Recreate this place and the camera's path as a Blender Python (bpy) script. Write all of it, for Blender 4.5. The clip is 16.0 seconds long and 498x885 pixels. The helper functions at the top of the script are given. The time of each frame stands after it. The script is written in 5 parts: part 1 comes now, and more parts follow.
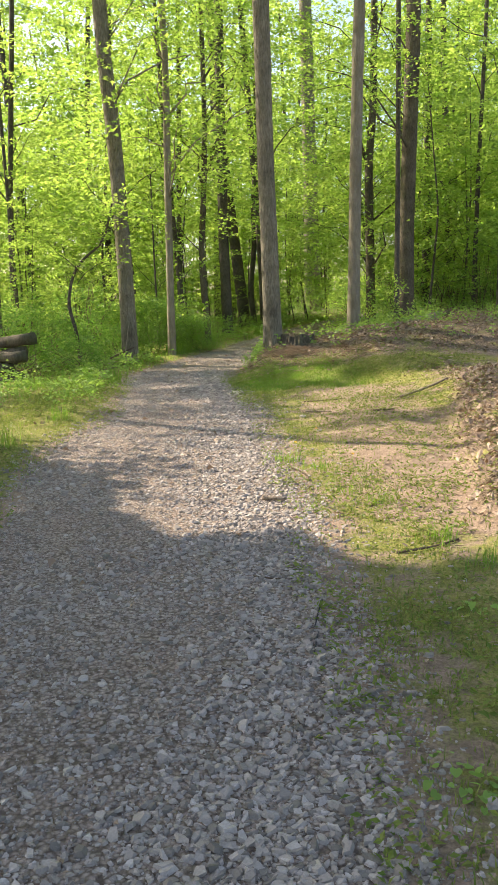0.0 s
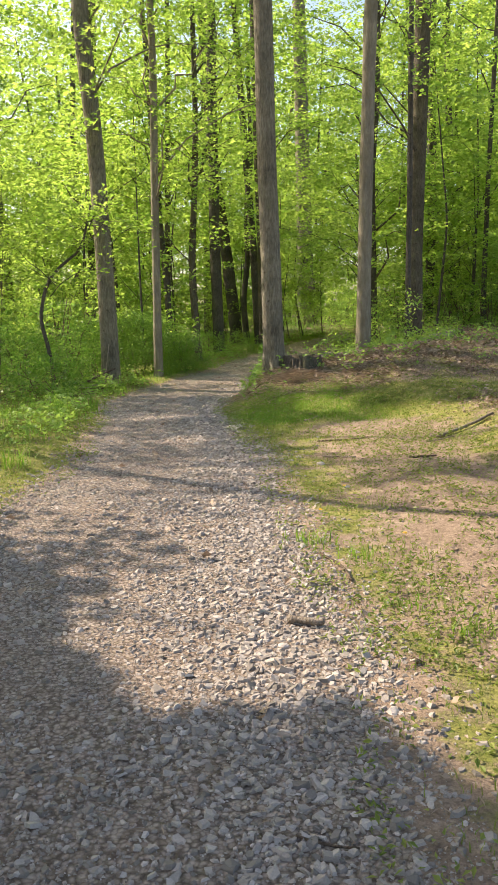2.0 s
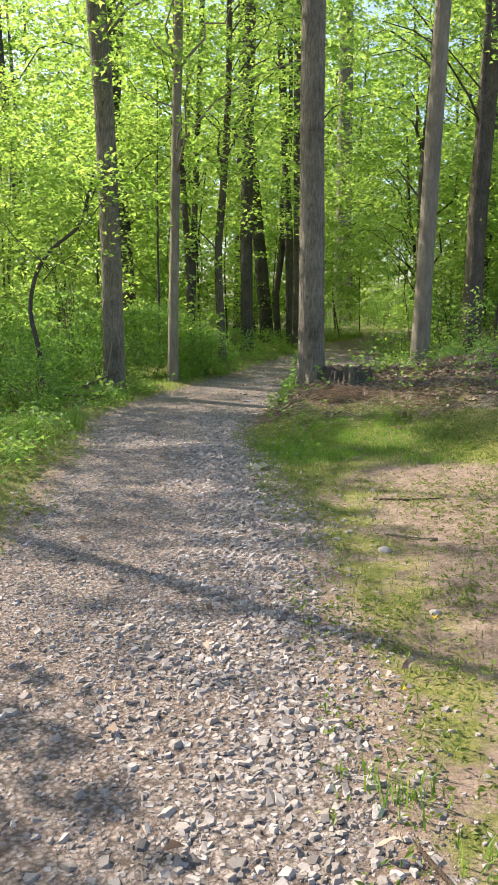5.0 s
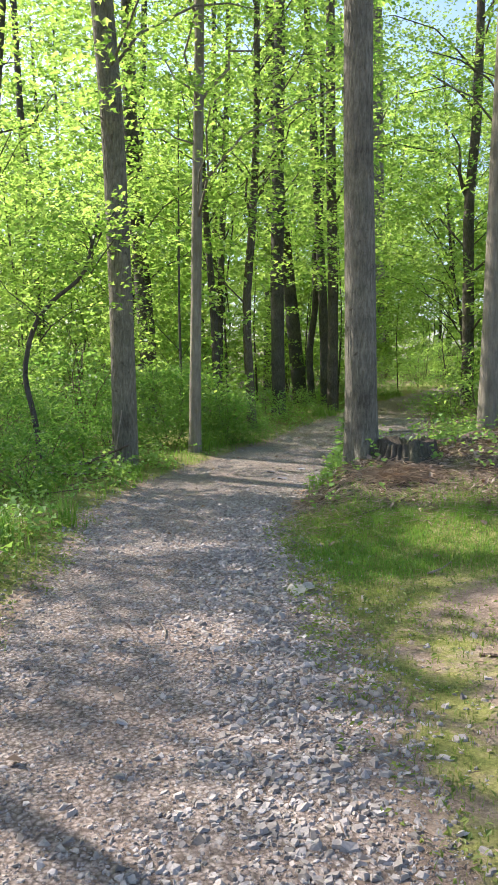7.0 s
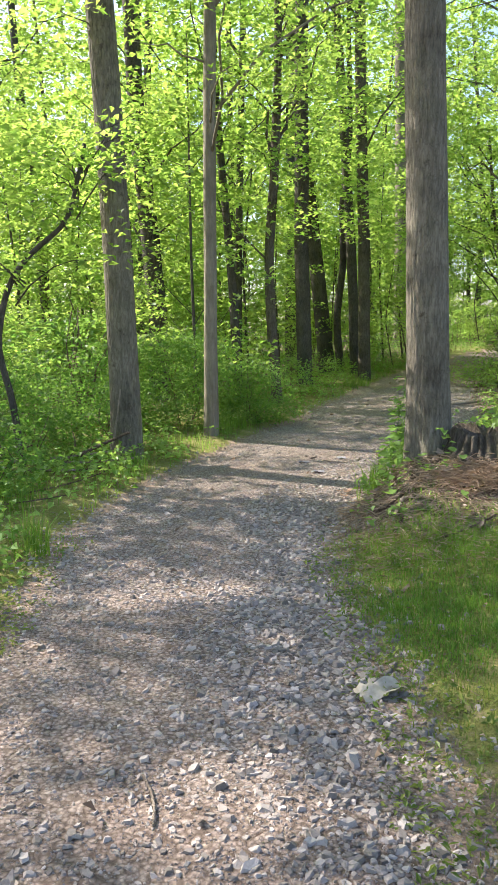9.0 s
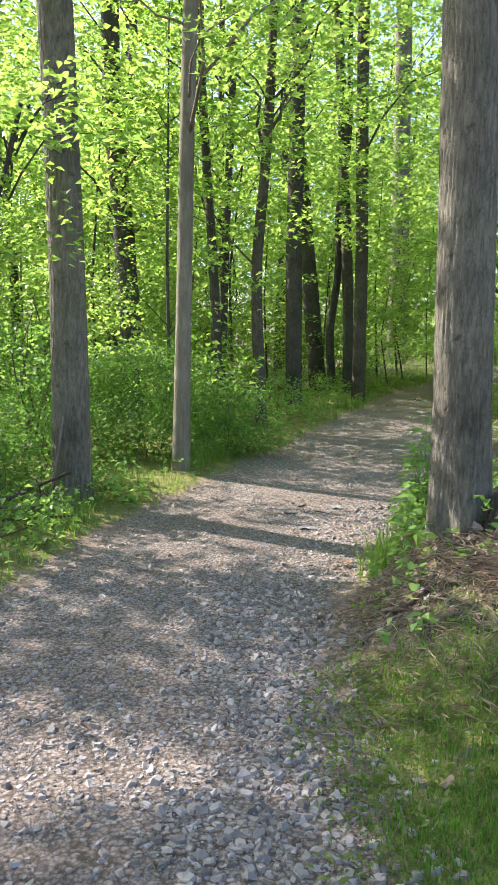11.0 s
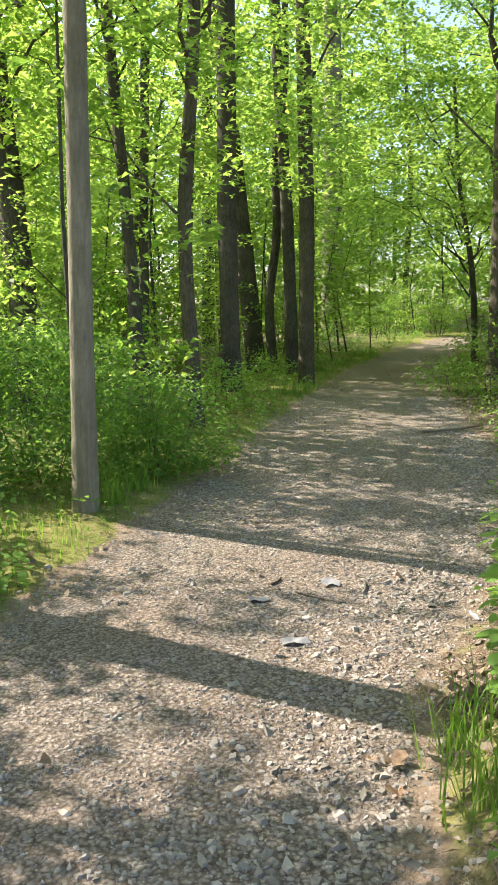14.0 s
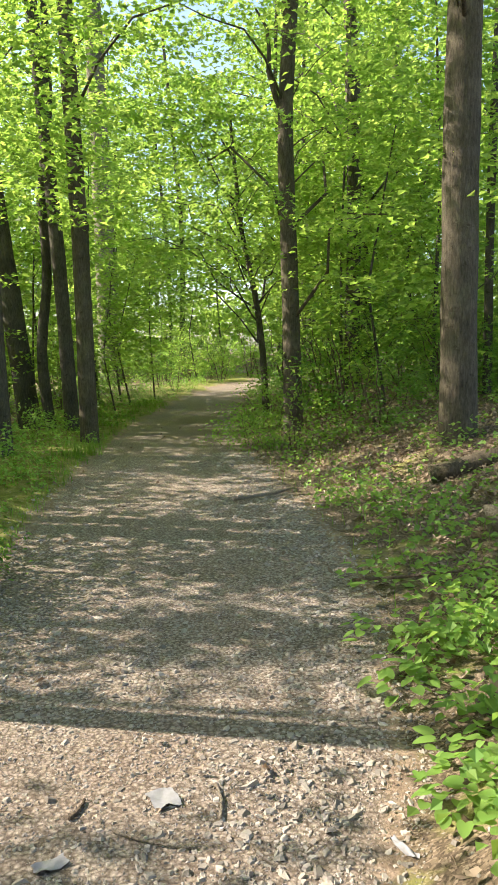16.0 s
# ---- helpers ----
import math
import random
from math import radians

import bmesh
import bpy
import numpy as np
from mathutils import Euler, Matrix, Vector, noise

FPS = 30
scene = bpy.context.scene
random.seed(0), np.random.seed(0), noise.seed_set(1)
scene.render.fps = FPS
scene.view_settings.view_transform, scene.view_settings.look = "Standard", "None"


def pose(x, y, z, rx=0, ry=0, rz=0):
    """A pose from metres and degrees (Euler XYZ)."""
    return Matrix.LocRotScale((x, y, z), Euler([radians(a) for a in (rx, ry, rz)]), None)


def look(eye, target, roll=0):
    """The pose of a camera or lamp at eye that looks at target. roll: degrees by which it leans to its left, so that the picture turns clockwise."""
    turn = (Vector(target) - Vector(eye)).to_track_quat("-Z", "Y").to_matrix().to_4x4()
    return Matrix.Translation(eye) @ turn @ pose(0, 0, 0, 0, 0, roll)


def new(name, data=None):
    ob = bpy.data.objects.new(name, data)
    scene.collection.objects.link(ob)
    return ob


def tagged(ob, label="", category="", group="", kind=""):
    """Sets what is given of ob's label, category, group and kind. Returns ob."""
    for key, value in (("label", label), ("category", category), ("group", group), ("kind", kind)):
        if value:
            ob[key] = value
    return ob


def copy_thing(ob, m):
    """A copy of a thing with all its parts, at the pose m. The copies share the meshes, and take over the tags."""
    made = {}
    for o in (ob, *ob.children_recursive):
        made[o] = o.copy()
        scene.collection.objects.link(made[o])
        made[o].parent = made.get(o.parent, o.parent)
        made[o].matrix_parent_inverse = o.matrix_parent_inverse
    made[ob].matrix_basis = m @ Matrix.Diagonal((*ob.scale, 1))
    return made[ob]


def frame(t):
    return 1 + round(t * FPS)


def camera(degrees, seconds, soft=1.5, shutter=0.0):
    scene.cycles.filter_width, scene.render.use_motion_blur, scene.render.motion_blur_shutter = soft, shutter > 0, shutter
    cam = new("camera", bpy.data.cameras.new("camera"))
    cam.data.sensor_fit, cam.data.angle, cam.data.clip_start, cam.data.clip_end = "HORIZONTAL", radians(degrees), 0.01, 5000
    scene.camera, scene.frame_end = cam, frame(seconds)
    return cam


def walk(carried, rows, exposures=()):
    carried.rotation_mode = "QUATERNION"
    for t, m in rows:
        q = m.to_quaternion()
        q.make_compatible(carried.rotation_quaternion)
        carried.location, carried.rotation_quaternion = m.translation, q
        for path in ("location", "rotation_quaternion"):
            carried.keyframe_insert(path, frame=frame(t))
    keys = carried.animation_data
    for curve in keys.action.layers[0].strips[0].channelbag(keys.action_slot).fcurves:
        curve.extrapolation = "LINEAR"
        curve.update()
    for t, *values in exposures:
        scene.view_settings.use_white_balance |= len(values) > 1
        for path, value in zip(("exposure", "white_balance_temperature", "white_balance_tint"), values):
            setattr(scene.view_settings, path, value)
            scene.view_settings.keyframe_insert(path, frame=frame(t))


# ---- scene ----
cam = camera(34.88, 16.0, soft=1.1)
PATH = [
    (0.0, look((0.000, -0.000, 1.468), (-0.131, 5.900, 0.384), -1.58)),
    (0.5, look((-0.039, 0.481, 1.479), (-0.322, 6.354, 0.288), -1.35)),
    (1.0, look((-0.101, 0.937, 1.475), (-0.100, 6.823, 0.309), -1.44)),
    (1.5, look((-0.124, 1.429, 1.489), (-0.143, 7.297, 0.236), -1.25)),
    (2.0, look((-0.179, 1.922, 1.491), (-0.217, 7.841, 0.510), -1.25)),
    (2.5, look((-0.171, 2.384, 1.474), (-0.512, 8.291, 0.479), -0.42)),
    (3.0, look((-0.161, 2.826, 1.479), (-0.556, 8.721, 0.432), 0.77)),
    (3.5, look((-0.158, 3.284, 1.511), (-0.310, 9.190, 0.459), 0.67)),
    (3.7, look((-0.148, 3.461, 1.514), (-0.436, 9.358, 0.444), 0.61)),
    (5.8, look((-0.243, 5.196, 1.528), (-0.461, 11.109, 0.532), 0.70)),
    (6.0, look((-0.249, 5.407, 1.531), (-0.498, 11.309, 0.482), 0.80)),
    (6.5, look((-0.258, 5.953, 1.548), (-0.737, 11.870, 0.674), 0.48)),
    (7.0, look((-0.330, 6.438, 1.540), (-0.810, 12.390, 0.949), -0.16)),
    (7.5, look((-0.369, 6.951, 1.530), (-1.129, 12.868, 0.890), 0.17)),
    (8.0, look((-0.466, 7.416, 1.529), (-1.281, 13.321, 0.841), -1.45)),
    (8.5, look((-0.521, 7.867, 1.533), (-1.109, 13.782, 0.712), -1.80)),
    (9.0, look((-0.573, 8.352, 1.549), (-1.200, 14.259, 0.703), -1.02)),
    (9.2, look((-0.607, 8.531, 1.547), (-1.195, 14.445, 0.725), -0.85)),
    (11.3, look((-0.645, 10.300, 1.623), (-1.178, 16.229, 0.872), 0.73)),
    (11.5, look((-0.656, 10.487, 1.626), (-1.166, 16.423, 0.921), 0.48)),
    (12.0, look((-0.717, 10.956, 1.620), (-0.705, 16.942, 1.209), 0.0)),
    (12.5, look((-0.775, 11.438, 1.624), (-0.809, 17.414, 1.091), 0.35)),
    (13.0, look((-0.871, 11.890, 1.629), (-0.981, 17.838, 0.843), 0.15)),
    (13.5, look((-0.930, 12.317, 1.631), (-0.807, 18.245, 0.711), -0.21)),
    (14.0, look((-0.941, 12.774, 1.637), (-0.925, 18.695, 0.666), -0.40)),
    (14.5, look((-0.997, 13.224, 1.631), (-0.590, 19.120, 0.597), -1.11)),
    (15.0, look((-0.962, 13.628, 1.640), (-0.008, 19.483, 0.742), -0.83)),
    (15.5, look((-0.924, 14.014, 1.653), (0.236, 19.861, 0.974), -0.36)),
    (16.0, look((-0.901, 14.421, 1.689), (0.753, 20.151, 1.030), -1.21)),
]
EXPOSURES = [(0.0, 1.1, 7150, 13), (3.5, 0.87, 7300, 16), (6.0, 0.99, 5800, 14), (7.0, 1.03, 5900, 16), (9.0, 1.22, 6150, 16), (11.5, 1.3, 5850, 16),
             (12.0, 1.34, 6250, 13), (14.0, 1.3, 6400, 11), (16.0, 1.28, 6600, 11)]

# exposure follows the phone as it walks from shade into light
walk(cam, PATH, EXPOSURES)

# ---------------------------------------------------------------- light
SUN_AZ, SUN_EL = radians(-63), radians(40)
world = bpy.data.worlds.new("sky")
scene.world = world
world.use_nodes = True
wn = world.node_tree.nodes
sky = wn.new("ShaderNodeTexSky")
sky.sky_type, sky.sun_disc = "NISHITA", False
sky.sun_elevation, sky.sun_rotation = SUN_EL, SUN_AZ % (2 * math.pi)
sky.dust_density = 2.0
wn["Background"].inputs["Strength"].default_value = 0.15
world.node_tree.links.new(sky.outputs[0], wn["Background"].inputs["Color"])
sun_data = bpy.data.lights.new("sun", "SUN")
sun_data.energy, sun_data.angle, sun_data.color = 5.0, radians(0.53), (1.0, 0.90, 0.77)
sun = new("sun", sun_data)
SUN_DIR = Vector((math.sin(SUN_AZ) * math.cos(SUN_EL), math.cos(SUN_AZ) * math.cos(SUN_EL), math.sin(SUN_EL)))
sun.matrix_world = look((-20, 20, 30), Vector((-20, 20, 30)) - SUN_DIR)


# ---------------------------------------------------------------- materials
def nodes_of(name):
    m = bpy.data.materials.new(name)
    m.use_nodes = True
    nt = m.node_tree
    return m, nt, nt.nodes["Principled BSDF"], nt.nodes["Material Output"]


def ramp(nt, stops, source):
    r = nt.nodes.new("ShaderNodeValToRGB")
    e = r.color_ramp.elements
    while len(e) < len(stops):
        e.new(0.5)
    for el, (p, c) in zip(e, stops):
        el.position, el.color = p, (*c, 1)
    nt.links.new(source, r.inputs[0])
    return r.outputs[0]


def noise_tex(nt, scale, detail=4.0, rough=0.55, vector=None, dim="3D"):
    n = nt.nodes.new("ShaderNodeTexNoise")
    n.inputs["Scale"].default_value, n.inputs["Detail"].default_value, n.inputs["Roughness"].default_value = scale, detail, rough
    if vector is not None:
        nt.links.new(vector, n.inputs["Vector"])
    return n.outputs[0]


def mix_col(nt, fac, a, b, mode="MIX"):
    n = nt.nodes.new("ShaderNodeMix")
    n.data_type, n.blend_type = "RGBA", mode
    for socket, v in ((n.inputs[0], fac), (n.inputs[6], a), (n.inputs[7], b)):
        if isinstance(v, (int, float)):
            socket.default_value = v
        elif isinstance(v, tuple):
            socket.default_value = (*v, 1)
        else:
            nt.links.new(v, socket)
    return n.outputs[2]


def calc(nt, op, a, b=0.0):
    n = nt.nodes.new("ShaderNodeMath")
    n.operation = op
    for socket, v in ((n.inputs[0], a), (n.inputs[1], b)):
        if isinstance(v, (int, float)):
            socket.default_value = v
        else:
            nt.links.new(v, socket)
    return n.outputs[0]


def bump(nt, height, strength, distance, base=None):
    b = nt.nodes.new("ShaderNodeBump")
    b.inputs["Strength"].default_value, b.inputs["Distance"].default_value = strength, distance
    nt.links.new(height, b.inputs["Height"])
    if base is not None:
        nt.links.new(base, b.inputs["Normal"])
    return b.outputs[0]


def position(nt):
    return nt.nodes.new("ShaderNodeNewGeometry").outputs["Position"]


def island(nt):
    return nt.nodes.new("ShaderNodeNewGeometry").outputs["Random Per Island"]


def leaf_material(name, dark, light, thin_dark, thin_light, part=0.5):
    """Thin leaf: gloss and colour on top, sunlight glowing through."""
    m, nt, p, out = nodes_of(name)
    r = island(nt)
    big = noise_tex(nt, 0.35, 2.0, vector=position(nt))
    f = calc(nt, "ADD", calc(nt, "MULTIPLY", r, 0.6), calc(nt, "MULTIPLY", big, 0.4))
    nt.links.new(ramp(nt, [(0.15, dark), (0.85, light)], f), p.inputs["Base Color"])
    p.inputs["Roughness"].default_value = 0.48
    p.inputs["Specular IOR Level"].default_value = 0.35
    t = nt.nodes.new("ShaderNodeBsdfTranslucent")
    nt.links.new(ramp(nt, [(0.15, thin_dark), (0.85, thin_light)], f), t.inputs["Color"])
    mixer = nt.nodes.new("ShaderNodeMixShader")
    mixer.inputs[0].default_value = part
    nt.links.new(p.outputs[0], mixer.inputs[1])
    nt.links.new(t.outputs[0], mixer.inputs[2])
    nt.links.new(mixer.outputs[0], out.inputs["Surface"])
    return m


LEAF = leaf_material("leaf_spring", (0.055, 0.13, 0.036), (0.12, 0.215, 0.065), (0.30, 0.52, 0.065), (0.61, 0.77, 0.155), 0.63)
LEAF_DEEP = leaf_material("leaf_shrub", (0.045, 0.11, 0.025), (0.09, 0.19, 0.04), (0.20, 0.44, 0.06), (0.42, 0.62, 0.12), 0.52)
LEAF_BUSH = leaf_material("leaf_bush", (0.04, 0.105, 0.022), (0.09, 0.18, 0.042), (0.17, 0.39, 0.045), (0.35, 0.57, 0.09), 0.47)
LEAF_WEED = leaf_material("leaf_weed", (0.12, 0.25, 0.05), (0.24, 0.38, 0.085), (0.28, 0.5, 0.07), (0.5, 0.68, 0.13), 0.42)
GRASS = leaf_material("grass_blade", (0.08, 0.14, 0.02), (0.22, 0.25, 0.06), (0.16, 0.28, 0.025), (0.42, 0.48, 0.09), 0.35)
GRASS_LUSH = leaf_material("lush_blade", (0.07, 0.16, 0.022), (0.17, 0.28, 0.05), (0.18, 0.40, 0.03), (0.38, 0.58, 0.07), 0.42)
LITTER = leaf_material("dead_leaf", (0.14, 0.095, 0.064), (0.46, 0.35, 0.255), (0.12, 0.06, 0.025), (0.30, 0.19, 0.10), 0.18)


def bark_material(name, dark, light, furrow=14.0, moss=0.0):
    m, nt, p, out = nodes_of(name)
    coord = nt.nodes.new("ShaderNodeTexCoord").outputs["Object"]
    mp = nt.nodes.new("ShaderNodeMapping")
    mp.inputs["Scale"].default_value = (1.0, 1.0, 0.2)
    nt.links.new(coord, mp.inputs["Vector"])
    ridge = noise_tex(nt, furrow * 3.4, 7.0, 0.68, mp.outputs[0])
    patch = noise_tex(nt, 2.2, 5.0, 0.6, coord)
    fine = noise_tex(nt, 70.0, 3.0, 0.6, coord)
    f = calc(nt, "ADD", calc(nt, "MULTIPLY", ridge, 0.55), calc(nt, "MULTIPLY", patch, 0.45))
    c = ramp(nt, [(0.36, dark), (0.5, tuple((a + b) / 2.2 for a, b in zip(dark, light))), (0.66, light)], f)
    if moss:
        c = mix_col(nt, ramp(nt, [(0.55, (0, 0, 0)), (0.7, (moss,) * 3)], noise_tex(nt, 1.4, 5.0, 0.6, coord)), c, (0.09, 0.12, 0.035))
    scars = ramp(nt, [(0.60, (1, 1, 1)), (0.68, (0.5, 0.47, 0.43))], noise_tex(nt, 9.0, 5.0, 0.7, coord))
    c = mix_col(nt, 0.9 if furrow > 8 else 0.3, c, scars, "MULTIPLY")
    p.inputs["Roughness"].default_value = 0.88
    p.inputs["Specular IOR Level"].default_value = 0.2
    plates = nt.nodes.new("ShaderNodeTexVoronoi")
    plates.feature = "DISTANCE_TO_EDGE"
    plates.inputs["Scale"].default_value = furrow * 3.2
    warp = nt.nodes.new("ShaderNodeVectorMath")
    warp.operation = "MULTIPLY_ADD"
    warp.inputs[1].default_value = (0.10, 0.10, 0.10)
    nt.links.new(noise_tex(nt, 6.0, 4.0, 0.6, coord), warp.inputs[0])
    nt.links.new(mp.outputs[0], warp.inputs[2])
    nt.links.new(warp.outputs[0], plates.inputs["Vector"])
    crack = ramp(nt, [(0.0, (0.35, 0.35, 0.35)), (0.09, (1, 1, 1))], plates.outputs["Distance"])
    nt.links.new(mix_col(nt, 0.42 if furrow > 8 else 0.15, c, crack, "MULTIPLY"), p.inputs["Base Color"])
    b = bump(nt, ridge, 0.9, 0.03)
    b = bump(nt, crack, 0.4 if furrow > 8 else 0.2, 0.012, b)
    nt.links.new(bump(nt, fine, 0.35, 0.006, b), p.inputs["Normal"])
    return m


BARK = bark_material("bark_grey_brown", (0.105, 0.092, 0.066), (0.365, 0.327, 0.243), 11, 0.3)
BARK_BROWN = bark_material("bark_brown", (0.06, 0.05, 0.036), (0.21, 0.178, 0.13), 13, 0.4)
BARK_DARK = bark_material("bark_dark", (0.052, 0.046, 0.038), (0.18, 0.158, 0.128), 15)
BARK_SMOOTH = bark_material("bark_smooth", (0.17, 0.146, 0.104), (0.36, 0.318, 0.236), 5)
TWIG = bark_material("twig_bark", (0.09, 0.065, 0.045), (0.24, 0.18, 0.13), 20)
DEAD_WOOD = bark_material("weathered_wood", (0.19, 0.15, 0.11), (0.46, 0.39, 0.31), 18, 0.2)
MOSSY = bark_material("mossy_wood", (0.07, 0.055, 0.04), (0.2, 0.16, 0.11), 12, 1.0)


def stone_material(name, stops):
    m, nt, p, out = nodes_of(name)
    c = ramp(nt, stops, island(nt))
    grain = noise_tex(nt, 160.0, 3.0, 0.6, position(nt))
    c = mix_col(nt, 0.35, c, ramp(nt, [(0.3, (0.42, 0.42, 0.42)), (0.66, (1, 1, 1))], grain), "MULTIPLY")
    nt.links.new(c, p.inputs["Base Color"])
    p.inputs["Roughness"].default_value = 0.85
    nt.links.new(bump(nt, grain, 0.4, 0.004), p.inputs["Normal"])
    return m


STONE = stone_material("crushed_limestone", [(0.0, (0.165, 0.145, 0.122)), (0.35, (0.315, 0.275, 0.235)), (0.7, (0.39, 0.344, 0.297)), (0.94, (0.44, 0.393, 0.345)), (1.0, (0.52, 0.47, 0.42))])


def ground_material():
    """Gravel, moss and grass, bare soil and leaf litter, mixed by the masks stored on the sheet."""
    m, nt, p, out = nodes_of("woodland_ground")
    pos = position(nt)
    att = nt.nodes.new("ShaderNodeAttribute")
    att.attribute_name = "cover"
    sep = nt.nodes.new("ShaderNodeSeparateColor")
    nt.links.new(att.outputs["Color"], sep.inputs[0])
    ragged = calc(nt, "MULTIPLY", calc(nt, "SUBTRACT", noise_tex(nt, 2.6, 8.0, 0.72, pos), 0.5), 1.9)

    def mask(socket, lo=0.40, hi=0.62):
        return ramp(nt, [(lo, (0, 0, 0)), (hi, (1, 1, 1))], calc(nt, "ADD", socket, ragged))

    # crushed stone with dusty soil between, gaps darkened for dirt and shade
    vor = nt.nodes.new("ShaderNodeTexVoronoi")
    vor.inputs["Scale"].default_value = 52.0
    jumble = nt.nodes.new("ShaderNodeVectorMath")
    jumble.operation = "MULTIPLY_ADD"
    jumble.inputs[1].default_value = (0.035, 0.035, 0.035)
    wobble = nt.nodes.new("ShaderNodeTexNoise")
    wobble.inputs["Scale"].default_value, wobble.inputs["Detail"].default_value = 26.0, 4.0
    nt.links.new(pos, wobble.inputs["Vector"])
    nt.links.new(wobble.outputs["Color"], jumble.inputs[0])
    nt.links.new(pos, jumble.inputs[2])
    nt.links.new(jumble.outputs[0], vor.inputs["Vector"])
    cell = nt.nodes.new("ShaderNodeSeparateColor")
    nt.links.new(vor.outputs["Color"], cell.inputs[0])
    gravel = ramp(nt, [(0.0, (0.25, 0.21, 0.172)), (0.5, (0.41, 0.35, 0.295)), (1.0, (0.58, 0.51, 0.44))], cell.outputs[0])
    gravel = mix_col(nt, ramp(nt, [(0.3, (0.1, 0.1, 0.1)), (0.65, (0.8, 0.8, 0.8))], noise_tex(nt, 1.3, 6.0, 0.65, pos)), gravel, (0.38, 0.295, 0.235))
    # dirt and shade between the stones, both put into the colour
    gravel = mix_col(nt, 1.0, gravel, ramp(nt, [(0.2, (1, 1, 1)), (0.72, (0.4, 0.38, 0.36))], vor.outputs["Distance"]), "MULTIPLY")
    soil = ramp(nt, [(0.3, (0.2, 0.145, 0.103)), (0.55, (0.37, 0.275, 0.2)), (0.75, (0.49, 0.39, 0.29))], noise_tex(nt, 9.0, 8.0, 0.7, pos))
    green = ramp(nt, [(0.28, (0.115, 0.155, 0.032)), (0.5, (0.265, 0.265, 0.075)), (0.72, (0.45, 0.375, 0.165))], noise_tex(nt, 5.0, 8.0, 0.72, pos))
    flakes = nt.nodes.new("ShaderNodeTexVoronoi")
    flakes.inputs["Scale"].default_value = 95.0
    flakes.inputs["Randomness"].default_value = 1.0
    swirl = nt.nodes.new("ShaderNodeVectorMath")
    swirl.operation = "MULTIPLY_ADD"
    swirl.inputs[1].default_value = (0.05, 0.05, 0.05)
    nt.links.new(noise_tex(nt, 14.0, 4.0, 0.6, pos), swirl.inputs[0])
    nt.links.new(pos, swirl.inputs[2])
    nt.links.new(swirl.outputs[0], flakes.inputs["Vector"])
    flake = nt.nodes.new("ShaderNodeSeparateColor")
    nt.links.new(flakes.outputs["Color"], flake.inputs[0])
    litter = ramp(nt, [(0.0, (0.07, 0.052, 0.036)), (0.45, (0.15, 0.112, 0.077)), (0.8, (0.23, 0.172, 0.12)), (1.0, (0.34, 0.265, 0.195))], flake.outputs[0])
    litter = mix_col(nt, ramp(nt, [(0.52, (0, 0, 0)), (0.65, (0.75, 0.75, 0.75))], noise_tex(nt, 2.1, 6.0, 0.65, pos)), litter, green)
    c = mix_col(nt, mask(sep.outputs[1]), soil, green)
    crumbs = ramp(nt, [(0.36, (0.5, 0.5, 0.5)), (0.6, (1, 1, 1))], noise_tex(nt, 65.0, 5.0, 0.75, pos))
    c = mix_col(nt, 0.85, c, crumbs, "MULTIPLY")
    c = mix_col(nt, mask(sep.outputs[2]), c, litter)
    stony = mask(sep.outputs[0])
    c = mix_col(nt, stony, c, gravel)
    nt.links.new(c, p.inputs["Base Color"])
    p.inputs["Roughness"].default_value = 0.93
    p.inputs["Specular IOR Level"].default_value = 0.15
    b = bump(nt, calc(nt, "MULTIPLY", calc(nt, "SUBTRACT", 1.0, vor.outputs["Distance"]), stony), 0.6, 0.012)
    nt.links.new(bump(nt, noise_tex(nt, 30.0, 7.0, 0.75, pos), 0.8, 0.025, b), p.inputs["Normal"])
    return m


GROUND = ground_material()


def plain_material(name, dark, light, scale, rough, alpha=1.0):
    m, nt, p, out = nodes_of(name)
    f = noise_tex(nt, scale, 5.0, 0.6, position(nt))
    nt.links.new(ramp(nt, [(0.3, dark), (0.7, light)], f), p.inputs["Base Color"])
    nt.links.new(bump(nt, f, 0.5, 0.01), p.inputs["Normal"])
    p.inputs["Roughness"].default_value = rough
    return m


PLASTIC = plain_material("grey_film", (0.18, 0.175, 0.18), (0.30, 0.295, 0.31), 18.0, 0.6)
EDGING = plain_material("black_edging", (0.015, 0.015, 0.016), (0.04, 0.04, 0.04), 30.0, 0.6)

# ---------------------------------------------------------------- the lie of the land
Y_KNOTS = [-12, 0, 5, 7.5, 9.3, 13, 14.2, 16, 17, 18.5, 20.5, 25.5, 31, 39, 46, 52]
X_LEFT = [-2.4, -1.9, -1.75, -2.1, -1.85, -2.3, -2.4, -2.25, -2.0, -1.65, -1.1, -0.05, 1.4, 4.2, 7.3, 12.0]
X_RIGHT = [0.7, 0.4, 0.22, 0.02, -0.08, -0.6, -0.62, -0.22, 0.36, 1.0, 1.55, 2.3, 3.5, 5.9, 8.9, 14.0]


def edges(y):
    return np.interp(y, Y_KNOTS, X_LEFT), np.interp(y, Y_KNOTS, X_RIGHT)


def smooth(a, b, v):
    s = np.clip((v - a) / (b - a), 0, 1)
    return s * s * (3 - 2 * s)


def wave(x, y):
    return (np.sin(1.3 * x + 0.7 * y) * np.sin(0.9 * y - 0.5 * x + 1.0) + 0.5 * np.sin(3.1 * x - 1.7 * y) * np.sin(2.3 * y + 1.1 * x)) * 0.6


